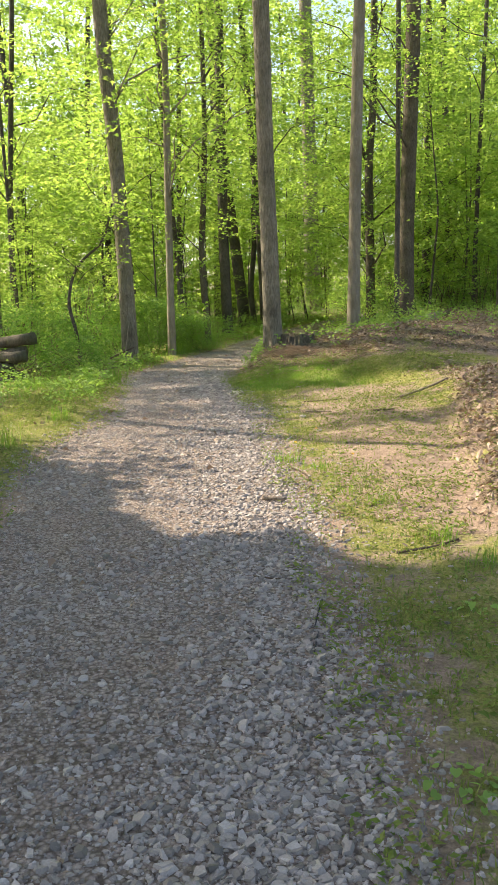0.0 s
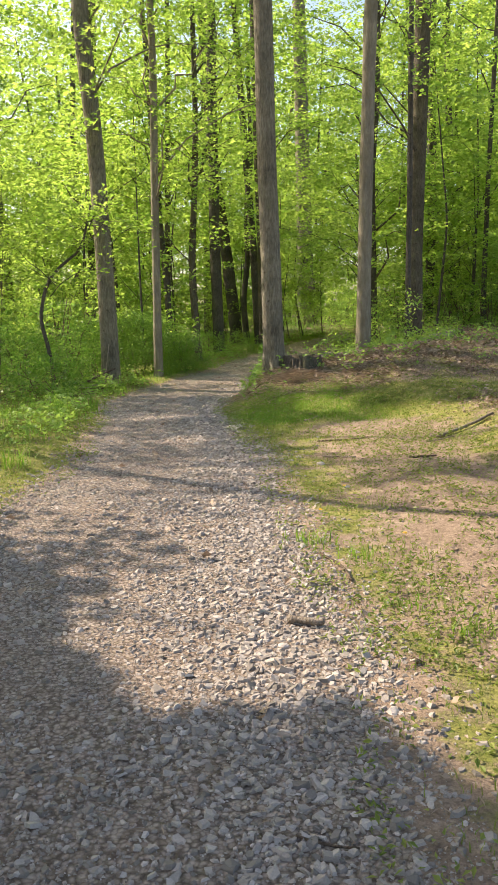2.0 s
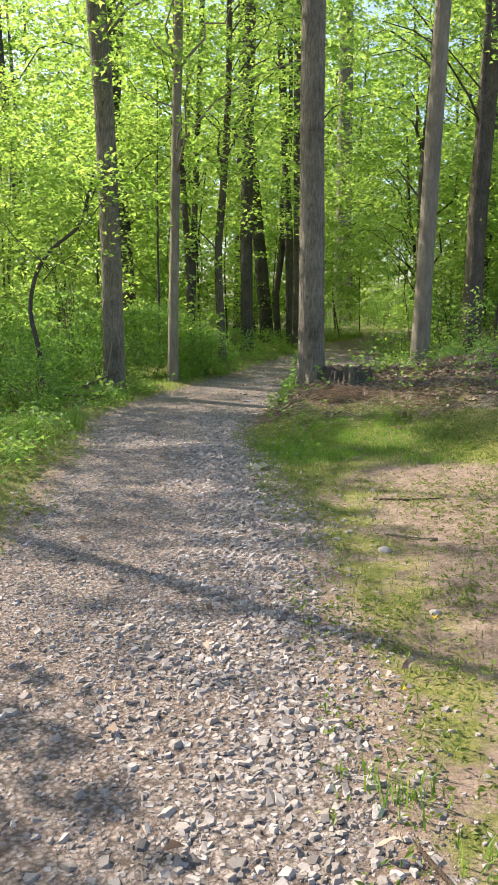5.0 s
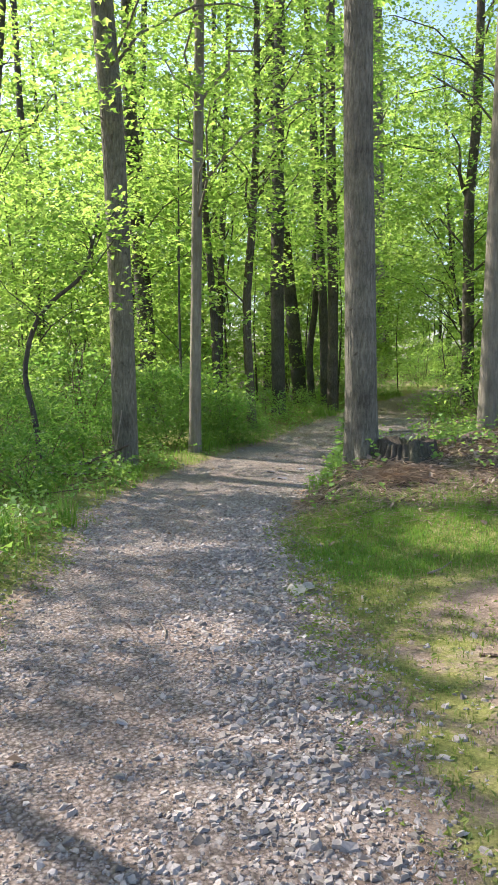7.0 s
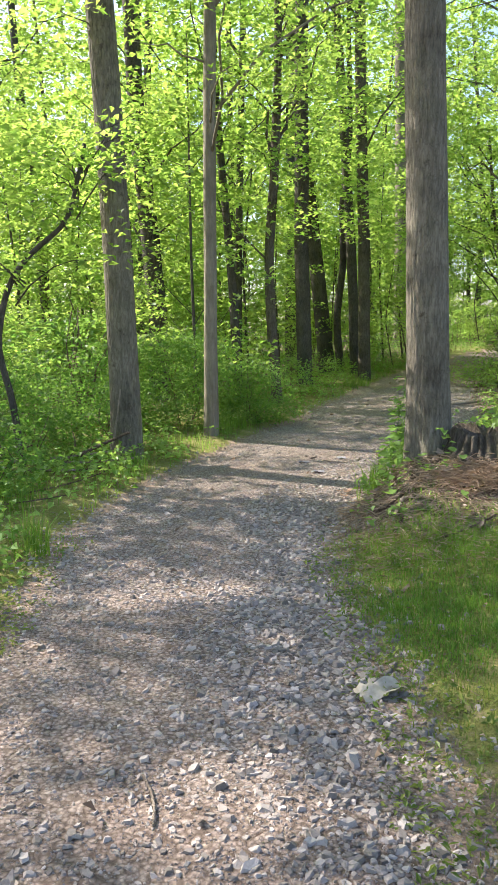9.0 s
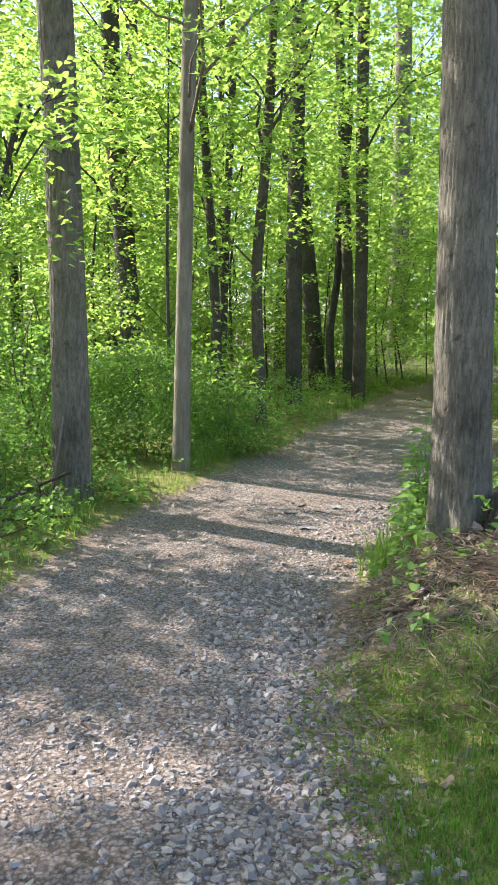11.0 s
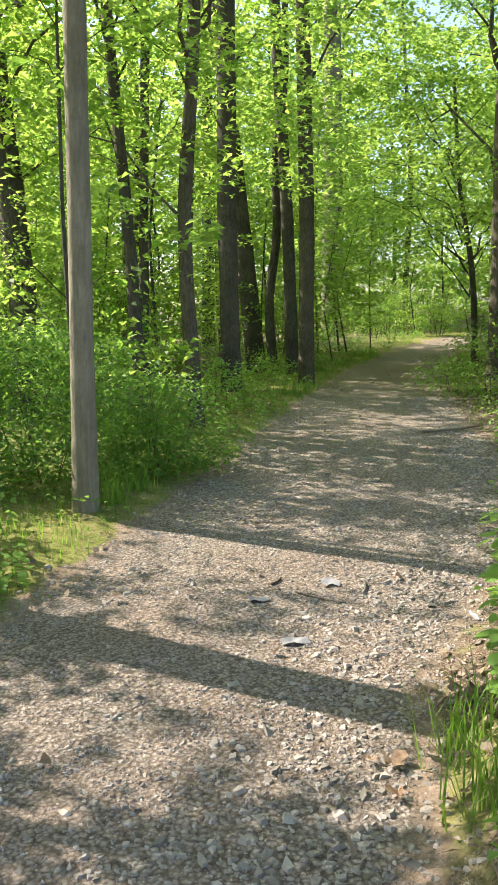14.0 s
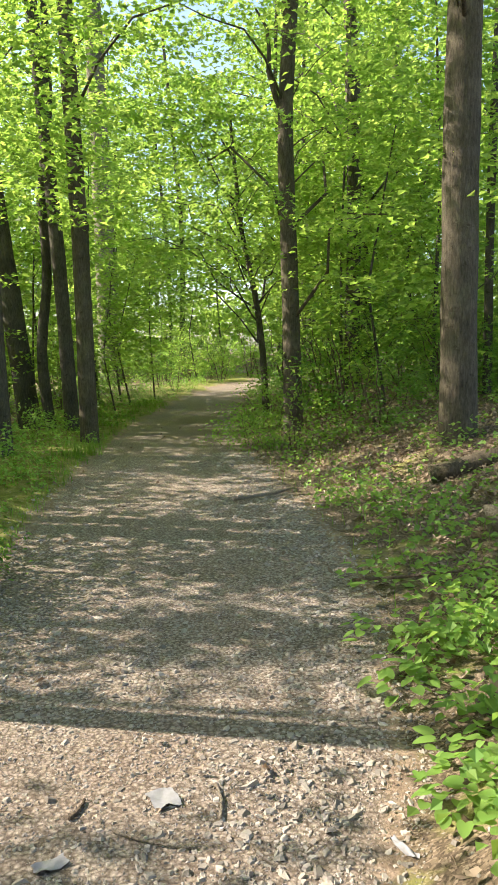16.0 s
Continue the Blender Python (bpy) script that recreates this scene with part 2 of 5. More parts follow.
def leaf_mound(right, y):
    """Where raked leaves lie heaped beside the lawn."""
    return smooth(0.0, 0.4, right - 1.0 - 0.27 * (y - 5)) * smooth(4.2, 4.9, y) * (1 - smooth(9.5, 11, y)) * (1 - smooth(1.2, 2.2, right - 1.0 - 0.27 * (y - 5)))


def height(x, y):
    """Ground height: a nearly level track, a low bank on its right past the big trunk, woodland falling away on its left."""
    x, y = np.asarray(x, float), np.asarray(y, float)
    xl, xr = edges(y)
    z = np.interp(y, [-12, 0, 5, 10, 16, 25, 45, 80, 200], [0, 0.0, 0.05, 0.09, 0.10, 0.20, 0.48, 0.9, 1.5])
    right, left = np.clip(x - xr, 0, None), np.clip(xl - x, 0, None)
    bank = smooth(11.5, 14.5, y)
    foot = np.exp(-((y - 15.0) / 1.9) ** 2)
    knoll = 0.13 * np.exp(-((y - 14.9) / 1.1) ** 2) * smooth(0.1, 0.75, right) * (1 - 0.6 * smooth(1.4, 3.0, right))
    z = z + knoll + bank * (foot * 0.44 * smooth(0.0, 0.85, right) + (1 - foot) * 0.40 * smooth(0.15, 3.0, right) + 0.28 * smooth(0.85, 3.2, right) + 0.015 * np.clip(right - 3, 0, 30))
    z = z + (1 - bank) * (0.05 * smooth(0, 2, right) + 0.22 * smooth(1.6, 3.2, right) + 0.02 * np.clip(right - 2, 0, 20))
    z = z + 0.06 * smooth(0, 0.5, left) - 0.02 * np.clip(left - 1, 0, 25)
    z = z + 0.14 * leaf_mound(right, y)
    off = smooth(0.1, 1.2, right + left)
    return z + wave(x, y) * (0.012 + 0.05 * off)


# ---------------------------------------------------------------- mesh helpers
def mesh_of(name, verts, faces, material, smooth_shade=False, sides=None):
    """A mesh from arrays: verts (n, 3); faces (m, k) of one side count, or a flat list with its side counts."""
    me = bpy.data.meshes.new(name)
    verts = np.asarray(verts, np.float32)
    faces = np.asarray(faces, np.int32)
    if sides is None:
        sides = np.full(len(faces), faces.shape[1], np.int32)
    flat = faces.ravel()
    me.vertices.add(len(verts))
    me.vertices.foreach_set("co", verts.ravel())
    me.loops.add(len(flat))
    me.loops.foreach_set("vertex_index", flat)
    me.polygons.add(len(sides))
    me.polygons.foreach_set("loop_start", np.concatenate([[0], np.cumsum(sides)[:-1]]).astype(np.int32))
    me.polygons.foreach_set("loop_total", np.asarray(sides, np.int32))
    me.polygons.foreach_set("use_smooth", np.full(len(sides), smooth_shade))
    me.update(calc_edges=True)
    me.materials.append(material)
    return me


def part(name, me, parent, label=""):
    ob = new(name, me)
    ob.parent = parent
    return tagged(ob, label)


def thing(name, x, y, z, label, category, group=""):
    ob = new(name)
    ob.empty_display_size = 0.2
    ob.location = (x, y, z)
    return tagged(ob, label, category, group)


def tube(points, radii, seg=10, rng=None, rough=0.0, cap=True):
    """Verts and quads of a tube through points."""
    pts = np.asarray(points, float)
    radii = np.asarray(radii, float)
    n = len(pts)
    tang = np.gradient(pts, axis=0)
    tang /= np.linalg.norm(tang, axis=1)[:, None] + 1e-9
    ref = np.array([1.0, 0, 0]) if abs(tang[0][0]) < 0.8 else np.array([0, 1.0, 0])
    a = np.cross(tang, ref)
    a /= np.linalg.norm(a, axis=1)[:, None]
    b = np.cross(tang, a)
    ang = np.linspace(0, 2 * np.pi, seg, endpoint=False)
    r = radii[:, None] * np.ones(seg)[None]
    if rng is not None and rough:
        r = r * (1 + rough * (rng.random((n, seg)) - 0.5))
    v = pts[:, None] + r[..., None] * (np.cos(ang)[None, :, None] * a[:, None] + np.sin(ang)[None, :, None] * b[:, None])
    v = v.reshape(-1, 3)
    i, j = np.meshgrid(np.arange(n - 1), np.arange(seg), indexing="ij")
    k = (j + 1) % seg
    q = np.stack([i * seg + j, i * seg + k, (i + 1) * seg + k, (i + 1) * seg + j], -1).reshape(-1, 4)
    if cap:
        v = np.vstack([v, pts[:1], pts[-1:]])
        c0, c1 = n * seg, n * seg + 1
        s = np.arange(seg)
        e = (s + 1) % seg
        q = np.vstack([q, np.stack([np.full(seg, c0), e, s, np.full(seg, c0)], 1), np.stack([np.full(seg, c1), (n - 1) * seg + s, (n - 1) * seg + e, np.full(seg, c1)], 1)])
    return v, q


def tidy(quads):
    """Flat list and side counts, with closing quads turned into triangles."""
    tri = quads[:, 0] == quads[:, 3]
    sides = np.where(tri, 3, 4)
    keep = np.ones(quads.shape, bool)
    keep[tri, 3] = False
    return quads[keep], sides


def merge(pieces):
    vs, qs, base = [], [], 0
    for v, q in pieces:
        vs.append(v)
        qs.append(q + base)
        base += len(v)
    return np.vstack(vs), np.vstack(qs)


def solid(name, pieces, material, smooth_shade=True):
    v, q = merge(pieces)
    flat, sides = tidy(q)
    return mesh_of(name, v, flat, material, smooth_shade, sides)


def leaf_arrays(rng, centres, outward, length, width, tilt=0.5, droop=0.25, lobed=False):
    """Folded pointed leaves: two triangles each, or four where the leaf has three lobes."""
    n = len(centres)
    nrm = np.stack([rng.normal(0, tilt, n), rng.normal(0, tilt, n), np.ones(n)], 1)
    nrm /= np.linalg.norm(nrm, axis=1)[:, None]
    d = outward + rng.normal(0, 0.5, (n, 3))
    d[:, 2] -= droop
    d -= (d * nrm).sum(1)[:, None] * nrm
    d /= np.linalg.norm(d, axis=1)[:, None] + 1e-9
    s = np.cross(nrm, d)
    size = rng.uniform(0.65, 1.25, n)[:, None]
    L, Wd = length * size, width * size * 0.5
    tip = centres + d * L - nrm * L * 0.12
    mid = centres + d * L * 0.42
    lift = nrm * Wd * 0.35
    if lobed:
        notch = centres + d * L * 0.5
        wing = centres + d * L * 0.58
        v = np.stack([centres, wing + s * Wd * 1.15 + lift, notch + s * Wd * 0.42, tip, notch - s * Wd * 0.42, wing - s * Wd * 1.15 + lift], 1).reshape(-1, 3)
        k = np.arange(n)[:, None] * 6
        return v, np.concatenate([k + [0, 1, 2], k + [0, 2, 3], k + [0, 3, 4], k + [0, 4, 5]], 1).reshape(-1, 3)
    v = np.stack([centres, mid + s * Wd + lift, tip, mid - s * Wd + lift], 1).reshape(-1, 3)
    k = np.arange(n)[:, None] * 4
    f = np.concatenate([k + [0, 1, 2], k + [0, 2, 3]], 1).reshape(-1, 3)
    return v, f


def curled_arrays(rng, centres, length, width, curl=0.5):
    """Dead leaves with ragged lobed rims, curled round their midribs: six triangles each."""
    n = len(centres)
    around = np.radians([0, 48, 125, 180, 235, 312])
    reach = np.array([1.0, 0.72, 0.66, 0.9, 0.66, 0.72]) * rng.uniform(0.6, 1.25, (n, 6))
    size = rng.uniform(0.6, 1.25, (n, 1))
    u, w = np.cos(around) * reach * length * 0.5 * size, np.sin(around) * reach * width * 0.55 * size
    bow = rng.normal(0, curl, (n, 1)) * 26
    z = bow * w ** 2 + rng.normal(0, curl, (n, 1)) * 12 * u ** 2 + rng.normal(0, 0.005, (n, 6))
    u, w, z = (np.concatenate([a, np.zeros((n, 1))], 1) for a in (u, w, z))
    turn = rng.uniform(0, 2 * np.pi, (n, 1))
    tx, ty = rng.normal(0, 0.32, (n, 1)), rng.normal(0, 0.32, (n, 1))
    px, py = u * np.cos(turn) - w * np.sin(turn), u * np.sin(turn) + w * np.cos(turn)
    v = centres[:, None] + np.stack([px, py, z + tx * px + ty * py], -1)
    k = np.arange(6)
    fan = np.stack([k, (k + 1) % 6, np.full(6, 6)], 1)
    return v.reshape(-1, 3), (np.arange(n)[:, None, None] * 7 + fan[None]).reshape(-1, 3)


def spray_points(rng, hubs, out, radius, per):
    """Leaves in flat, ragged sprays round their hubs."""
    m = len(hubs)
    ang = rng.uniform(0, 2 * np.pi, (m, per))
    rad = radius * np.sqrt(rng.random((m, per))) * rng.uniform(0.6, 1.3, (m, 1))
    tx, ty = rng.normal(0, 0.22, (m, 1)), rng.normal(0, 0.22, (m, 1))
    dx, dy = np.cos(ang) * rad, np.sin(ang) * rad * 0.75
    dz = tx * dx + ty * dy + rng.normal(0, 0.07, (m, per)) - 0.25 * rad * rad
    p = hubs[:, None] + np.stack([dx, dy, dz], -1)
    o = np.stack([np.cos(ang), np.sin(ang), 0 * ang], -1) * 0.7 + out[:, None] * 0.5
    return p.reshape(-1, 3), o.reshape(-1, 3)


def limb(rng, start, end, r0, seg=5, n=5, sag=0.15):
    t = np.linspace(0, 1, n)[:, None]
    length = np.linalg.norm(end - start)
    p = start + (end - start) * t
    p[:, 2] += np.sin(t[:, 0] * np.pi) * sag * length
    p[1:-1] += rng.normal(0, 0.04 * length, (n - 2, 3))
    return tube(p, np.linspace(r0, r0 * 0.25, n), seg)


def furrowed_tube(line, rad, rng):
    """A trunk with real furrows and flaking plates in its bark, finest where it stands at eye height."""
    top = line[-1, 2]
    z = np.concatenate([np.arange(line[0, 2], 5.0, 0.022), np.arange(5.0, top, 0.25), [top]])
    spine = np.stack([np.interp(z, line[:, 2], line[:, 0]), np.interp(z, line[:, 2], line[:, 1]), z], 1)
    r = np.interp(z, line[:, 2], rad)
    seg = 168
    a = np.linspace(0, 2 * np.pi, seg, endpoint=False)
    A, Z = np.meshgrid(a, z)
    ph = rng.uniform(0, 6.28, 12)
    drift = 0.8 * np.sin(1.3 * Z + 2 * A + ph[0]) + 0.6 * np.sin(3.1 * Z - 3 * A + ph[1]) + 0.45 * np.sin(7.3 * Z + 5 * A + ph[2]) + 0.3 * np.sin(17.0 * Z - 4 * A + ph[3])
    ridge = np.abs(np.sin(13 * A + drift * 1.6 + ph[4])) ** 0.5
    ridge2 = np.abs(np.sin(22 * A - drift * 1.9 + 1.1 * Z + ph[5])) ** 0.5
    breaks = np.abs(np.sin(9.0 * Z + 1.9 * np.sin(6 * A + ph[6]) + 1.3 * drift)) ** 0.3
    lump = np.sin(2 * A + 1.1 * Z + ph[7]) * 0.5 + np.sin(3 * A - 2.3 * Z + ph[8]) * 0.35
    knots = np.zeros_like(A)
    for _ in range(9):
        ka, kz = rng.uniform(0, 6.28), rng.uniform(0.4, 4.8)
        da = (A - ka + np.pi) % (2 * np.pi) - np.pi
        knots += rng.uniform(-0.008, 0.012) * np.exp(-(da * 0.15 / 0.03) ** 2 - ((Z - kz) / 0.05) ** 2)
    patch = 0.5 + 0.5 * np.sin(1.7 * Z + 3 * A + ph[9]) * np.sin(2.9 * Z - 2 * A + ph[10])
    R = r[:, None] + 0.007 * (ridge * (0.4 + 0.6 * patch) + 0.7 * ridge2 * (1 - 0.5 * patch) - 1.0) + 0.003 * (breaks - 1) + 0.006 * lump + knots
    R = R + rng.normal(0, 0.0009, R.shape) + (r * 0.16)[:, None] * np.exp(-np.clip(Z, 0, None) / 0.22) * np.sin(5 * A + ph[11])
    v = spine[:, None] + np.stack([R * np.cos(A), R * np.sin(A), 0 * A], -1)
    i, j = np.meshgrid(np.arange(len(z) - 1), np.arange(seg), indexing="ij")
    k = (j + 1) % seg
    return v.reshape(-1, 3), np.stack([i * seg + j, i * seg + k, (i + 1) * seg + k, (i + 1) * seg + j], -1).reshape(-1, 4)


def tree_meshes(rng, spine, r0, r1, bark, leaf, crown_from, crown_r, sprays, per, leaf_len, seg=12, spray_r=0.7, taper=1.0, limb_count=12, top=1.0, lobed=False, forks=(), furrowed=False, keep=None):
    """Trunk with limbs, and crown, both in the tree's own space. spine: points up the trunk."""
    spine = np.asarray(spine, float)
    zz = np.linspace(0, 1, 26)
    seglen = np.concatenate([[0], np.cumsum(np.linalg.norm(np.diff(spine, axis=0), axis=1))])
    seglen /= seglen[-1]
    line = np.stack([np.interp(zz, seglen, spine[:, k]) for k in range(3)], 1)
    for _ in range(2):
        line[1:-1] = 0.25 * line[:-2] + 0.5 * line[1:-1] + 0.25 * line[2:]
    total = spine[-1, 2]
    rad = r0 + (r1 - r0) * zz ** taper
    flare = r0 * 0.10 * np.exp(-(line[:, 2] - line[0, 2]) / 0.25)
    line = np.vstack([line[:1] - [0, 0, 0.3], line])
    rad = np.concatenate([[rad[0] + flare[0] * 1.25], rad + flare])
    trunk = furrowed_tube(line, rad, rng) if furrowed else tube(line, rad, seg, rng, 0.12)
    limbs = []
    for z0, dx, dy, dz, fr in forks:
        foot = np.array([np.interp(z0, line[1:, 2], line[1:, k]) for k in range(3)])
        limbs.append(solid("limb", [limb(rng, foot, foot + [dx, dy, dz], fr, 7, 7, 0.03)], bark))
    hz = rng.uniform(crown_from, total * top, sprays)
    base = np.stack([np.interp(hz, line[1:, 2], line[1:, k]) for k in range(3)], 1)
    ang = rng.uniform(0, 2 * np.pi, sprays)
    rel = (hz - crown_from) / max(total - crown_from, 0.1)
    reach = crown_r * rng.uniform(0.25, 1.0, sprays) * (0.55 + 0.45 * np.sin(np.clip(rel * 0.8 + 0.25, 0, 1) * np.pi))
    out = np.stack([np.cos(ang), np.sin(ang), np.zeros(sprays)], 1)
    hubs = base + out * reach[:, None]
    hubs[:, 2] += 0.25 * reach + rng.normal(0, 0.2, sprays)
    for i in range(0, sprays, max(1, sprays // limb_count)):
        limbs.append(solid("limb", [limb(rng, base[i] - [0, 0, 0.3 * reach[i]], hubs[i], max(0.009, min(r0 * 0.25, 0.011 * reach[i])))], bark))
    p, o = spray_points(rng, hubs, out, spray_r, per)
    if keep is not None:
        good = keep(p)
        p, o = p[good], o[good]
    v, f = leaf_arrays(rng, p, o, leaf_len, leaf_len * 0.8, 0.38, 0.25, lobed)
    return [("trunk", solid("trunk", [trunk], bark)), ("crown", mesh_of("crown", v, f, leaf))] + [("limb", me) for me in limbs]


def plant_tree(name, x, y, label, category, meshes, z=None, group=""):
    t = thing(name, x, y, float(height(x, y)) if z is None else z, label, category, group)
    for part_name, me in meshes:
        part(part_name, me, t)
    return t


# ---------------------------------------------------------------- ground sheet and track
def cover(x, y):
    """Shares of gravel, green and litter at a place."""
    xl, xr = edges(y)
    inside = np.minimum(x - xl, xr - x)
    gravel = smooth(-0.22, 0.22, inside)
    right, left = x - xr, xl - x
    lawn = smooth(-0.1, 0.35, right) * (1 - smooth(13.2, 14.1, y + 0.3 * right))
    bare = np.exp(-((right - 1.15 - 0.06 * (y - 6)) / 0.55) ** 2) * smooth(4.0, 5.2, y) * (1 - smooth(10.8, 12.5, y))
    green = np.clip((0.62 + 0.3 * smooth(11, 12, y)) * lawn - 0.68 * bare, 0, 1)
    green = np.maximum(green, smooth(-0.1, 0.3, left) * 0.85)
    mound = np.maximum(leaf_mound(right, y) * 1.2, smooth(2.2, 3.2, right) * smooth(3.5, 4.5, y))
    litter = np.maximum(mound * (1 - smooth(11, 13, y)), smooth(-0.05, 0.25, right) * smooth(13.4, 14.1, y + 0.3 * right))
    litter = np.maximum(litter, smooth(1.6, 4.0, left) * 0.75)
    return gravel, np.clip(green, 0, 1), np.clip(litter, 0, 1)


def build_ground():
    def axis(lo, hi, fine_lo, fine_hi, step, grow):
        a = list(np.arange(fine_lo, fine_hi, step))
        s, v = step, fine_lo
        while v > lo:
            s *= grow
            v -= s
            a.insert(0, v)
        s, v = step, a[-1]
        while v < hi:
            s *= grow
            v += s
            a.append(v)
        return np.array(a)

    xs, ys = axis(-900, 900, -3.6, 4.0, 0.08, 1.2), axis(-300, 1500, -1.0, 24.0, 0.09, 1.14)
    X, Y = np.meshgrid(xs, ys)
    Z = height(X, Y)
    rng = np.random.default_rng(3)
    near = (np.abs(X) < 6) & (Y < 27)
    Z = Z + near * rng.normal(0, 0.0015, Z.shape)
    nx, ny = len(xs), len(ys)
    i, j = np.meshgrid(np.arange(ny - 1), np.arange(nx - 1), indexing="ij")
    a = i * nx + j
    quads = np.stack([a, a + 1, a + nx + 1, a + nx], -1).reshape(-1, 4)
    g, gr, li = cover(X.ravel(), Y.ravel())
    cx, cy = X.ravel()[quads].mean(1), Y.ravel()[quads].mean(1)
    xl, xr = edges(cy)
    on = (cx > xl) & (cx < xr) & (cy > -12) & (cy < 51)
    verts = np.stack([X.ravel(), Y.ravel(), Z.ravel()], 1)
    for name, sel, label in (("ground", ~on, "woodland floor of moss, grass, bare soil and brown leaf litter"), ("path", on, "grey-tan crushed stone footpath dappled with sunlight")):
        used = np.unique(quads[sel])
        back = np.zeros(len(verts), np.int32)
        back[used] = np.arange(len(used))
        me = mesh_of(name, verts[used], back[quads[sel]], GROUND, True)
        col = me.color_attributes.new("cover", "FLOAT_COLOR", "POINT")
        col.data.foreach_set("color", np.stack([g[used], gr[used], li[used], np.ones(len(used))], 1).astype(np.float32).ravel())
        tagged(new(name, me), label, "path" if name == "path" else "ground", kind="structure")


build_ground()

# ---------------------------------------------------------------- the trees that stand out along the track
def spine_to(*pts):
    return np.array(pts, float)


def main_tree(seed, x, y, pts, r0, r1, bark, label, crown_from, crown_r, sprays, per=64, leaf_len=0.115, name="tree", leaf=LEAF, seg=14, low=0, top=1.0, spray_r=0.7, lobed=False, forks=(), furrowed=False, keep=None):
    rng = np.random.default_rng(seed)
    return plant_tree(name, x, y, label, "tree", tree_meshes(rng, pts, r0, r1, bark, leaf, crown_from, crown_r, sprays, per, leaf_len, seg, spray_r, limb_count=12 + low, top=top, lobed=lobed, forks=forks, furrowed=furrowed, keep=keep))


up = spine_to
# big grey trunk beside the stump
main_tree(11, 0.17, 14.55, up((0, 0, 0), (-0.04, 0.02, 2.0), (-0.07, 0.03, 3.3), (-0.09, 0.05, 6), (-0.15, 0.1, 18)), 0.158, 0.10, BARK, "tall straight grey-brown tree with furrowed bark beside a stump", 9, 3.0, 40, furrowed=True)
# crooked trunk on the left verge
main_tree(12, -2.85, 16.95, up((0, 0, 0), (-0.02, 0, 1.7), (-0.05, 0, 2.9), (-0.08, 0, 4.2), (-0.13, 0, 5.2), (-0.24, 0, 6.1), (-0.25, 0, 7.2), (-0.5, 0.3, 17)), 0.165, 0.10, BARK, "tall crooked grey-brown tree on the grassy verge", 4.2, 2.6, 80, low=10, lobed=True, furrowed=True)
# slim smooth tree
main_tree(13, -2.15, 18.55, up((0, 0, 0), (0.04, 0, 2.2), (0.07, 0, 4), (0.13, 0, 6), (0.14, 0, 7), (0.05, 0.1, 8), (0.0, 0.4, 14)), 0.09, 0.05, BARK_SMOOTH, "slim smooth-barked tree among shrubs at the path edge", 3.6, 3.0, 130, low=6, lobed=True, forks=((5.2, 1.1, 0.1, 1.3, 0.03), (6.4, -0.6, 0.2, 1.4, 0.03), (4.6, -0.9, -0.2, 0.25, 0.016)))
# right bank
main_tree(14, 1.84, 16.45, up((0, 0, 0), (0.03, 0, 2), (0.07, 0, 4), (0.12, 0, 6), (0.2, 0, 8), (0.3, 0, 17)), 0.13, 0.08, BARK_SMOOTH, "pale slender tree with brambles at its foot on the bank", 7, 2.5, 30)
main_tree(15, 3.12, 18.9, up((0, 0, 0), (0.02, 0, 4), (0.0, 0, 9), (0.1, 0, 17)), 0.06, 0.04, BARK_DARK, "dark slim straight tree standing back on the bank", 4.5, 2.6, 50)
main_tree(16, 4.0, 22.6, up((0, 0, 0), (0.0, 0, 3), (0.12, 0, 7), (0.3, 0.2, 18)), 0.21, 0.17, BARK_BROWN, "thick mature tree behind a mossy fallen log", 4.0, 3.2, 70, low=6)
main_tree(17, 3.66, 27.4, up((0, 0, 0), (-0.03, 0, 3), (-0.1, 0, 5.2), (0.08, 0, 7), (0.15, 0, 15)), 0.16, 0.07, BARK_BROWN, "slender forked tree on the corner of the bank", 2.4, 3.6, 190, low=12, lobed=True, forks=((4.9, -0.45, 0.1, 2.1, 0.07),))
main_tree(18, 6.1, 30.5, up((0, 0, 0), (0.1, 0, 4), (0.0, 0, 9), (0.1, 0, 16)), 0.17, 0.08, BARK_DARK, "dark slim tree deep in the thicket of the bank", 3.0, 3.2, 100)
# by the left edge further on
main_tree(19, -1.21, 27.0, up((0, 0, 0), (-0.05, 0, 3), (-0.02, 0, 7), (0.1, 0, 17)), 0.18, 0.11, BARK_DARK, "dark straight tree with nearly black bark near the path", 3.2, 3.0, 100)
main_tree(20, 0.2, 27.9, up((0, 0, 0), (0.0, 0, 3), (-0.1, 0, 7), (-0.2, 0, 17)), 0.15, 0.09, BARK_BROWN, "straight brown tree close to the path edge", 3.6, 2.8, 90)
main_tree(21, 0.05, 29.8, up((0, 0, 0), (-0.1, 0, 3), (-0.35, 0, 7), (-0.9, 0, 16)), 0.14, 0.08, BARK_DARK, "thin dark tree leaning beside a thicker one", 5.5, 2.4, 36)
main_tree(22, -0.33, 30.2, up((0, 0, 0), (-0.15, 0, 1.5), (0.1, 0, 3.0), (0.0, 0, 4.4), (0.25, 0, 6), (0.2, 0, 10)), 0.11, 0.05, BARK_DARK, "thin sinuous dark tree near the path", 4.5, 2.0, 36)
main_tree(23, -0.7, 31.0, up((0, 0, 0), (-0.35, 0, 3.5), (-0.8, 0, 7.5), (-1.2, 0, 17)), 0.22, 0.11, BARK_DARK, "leaning dark tree further into the wood", 6, 3.0, 50)
main_tree(24, 3.05, 50.0, up((0, 0, 0), (0.0, 0, 5), (-0.1, 0, 12), (-0.3, 0, 24)), 0.5, 0.3, BARK, "massive distant tree rising through the understory", 12, 4.0, 60, leaf_len=0.16, spray_r=1.0)
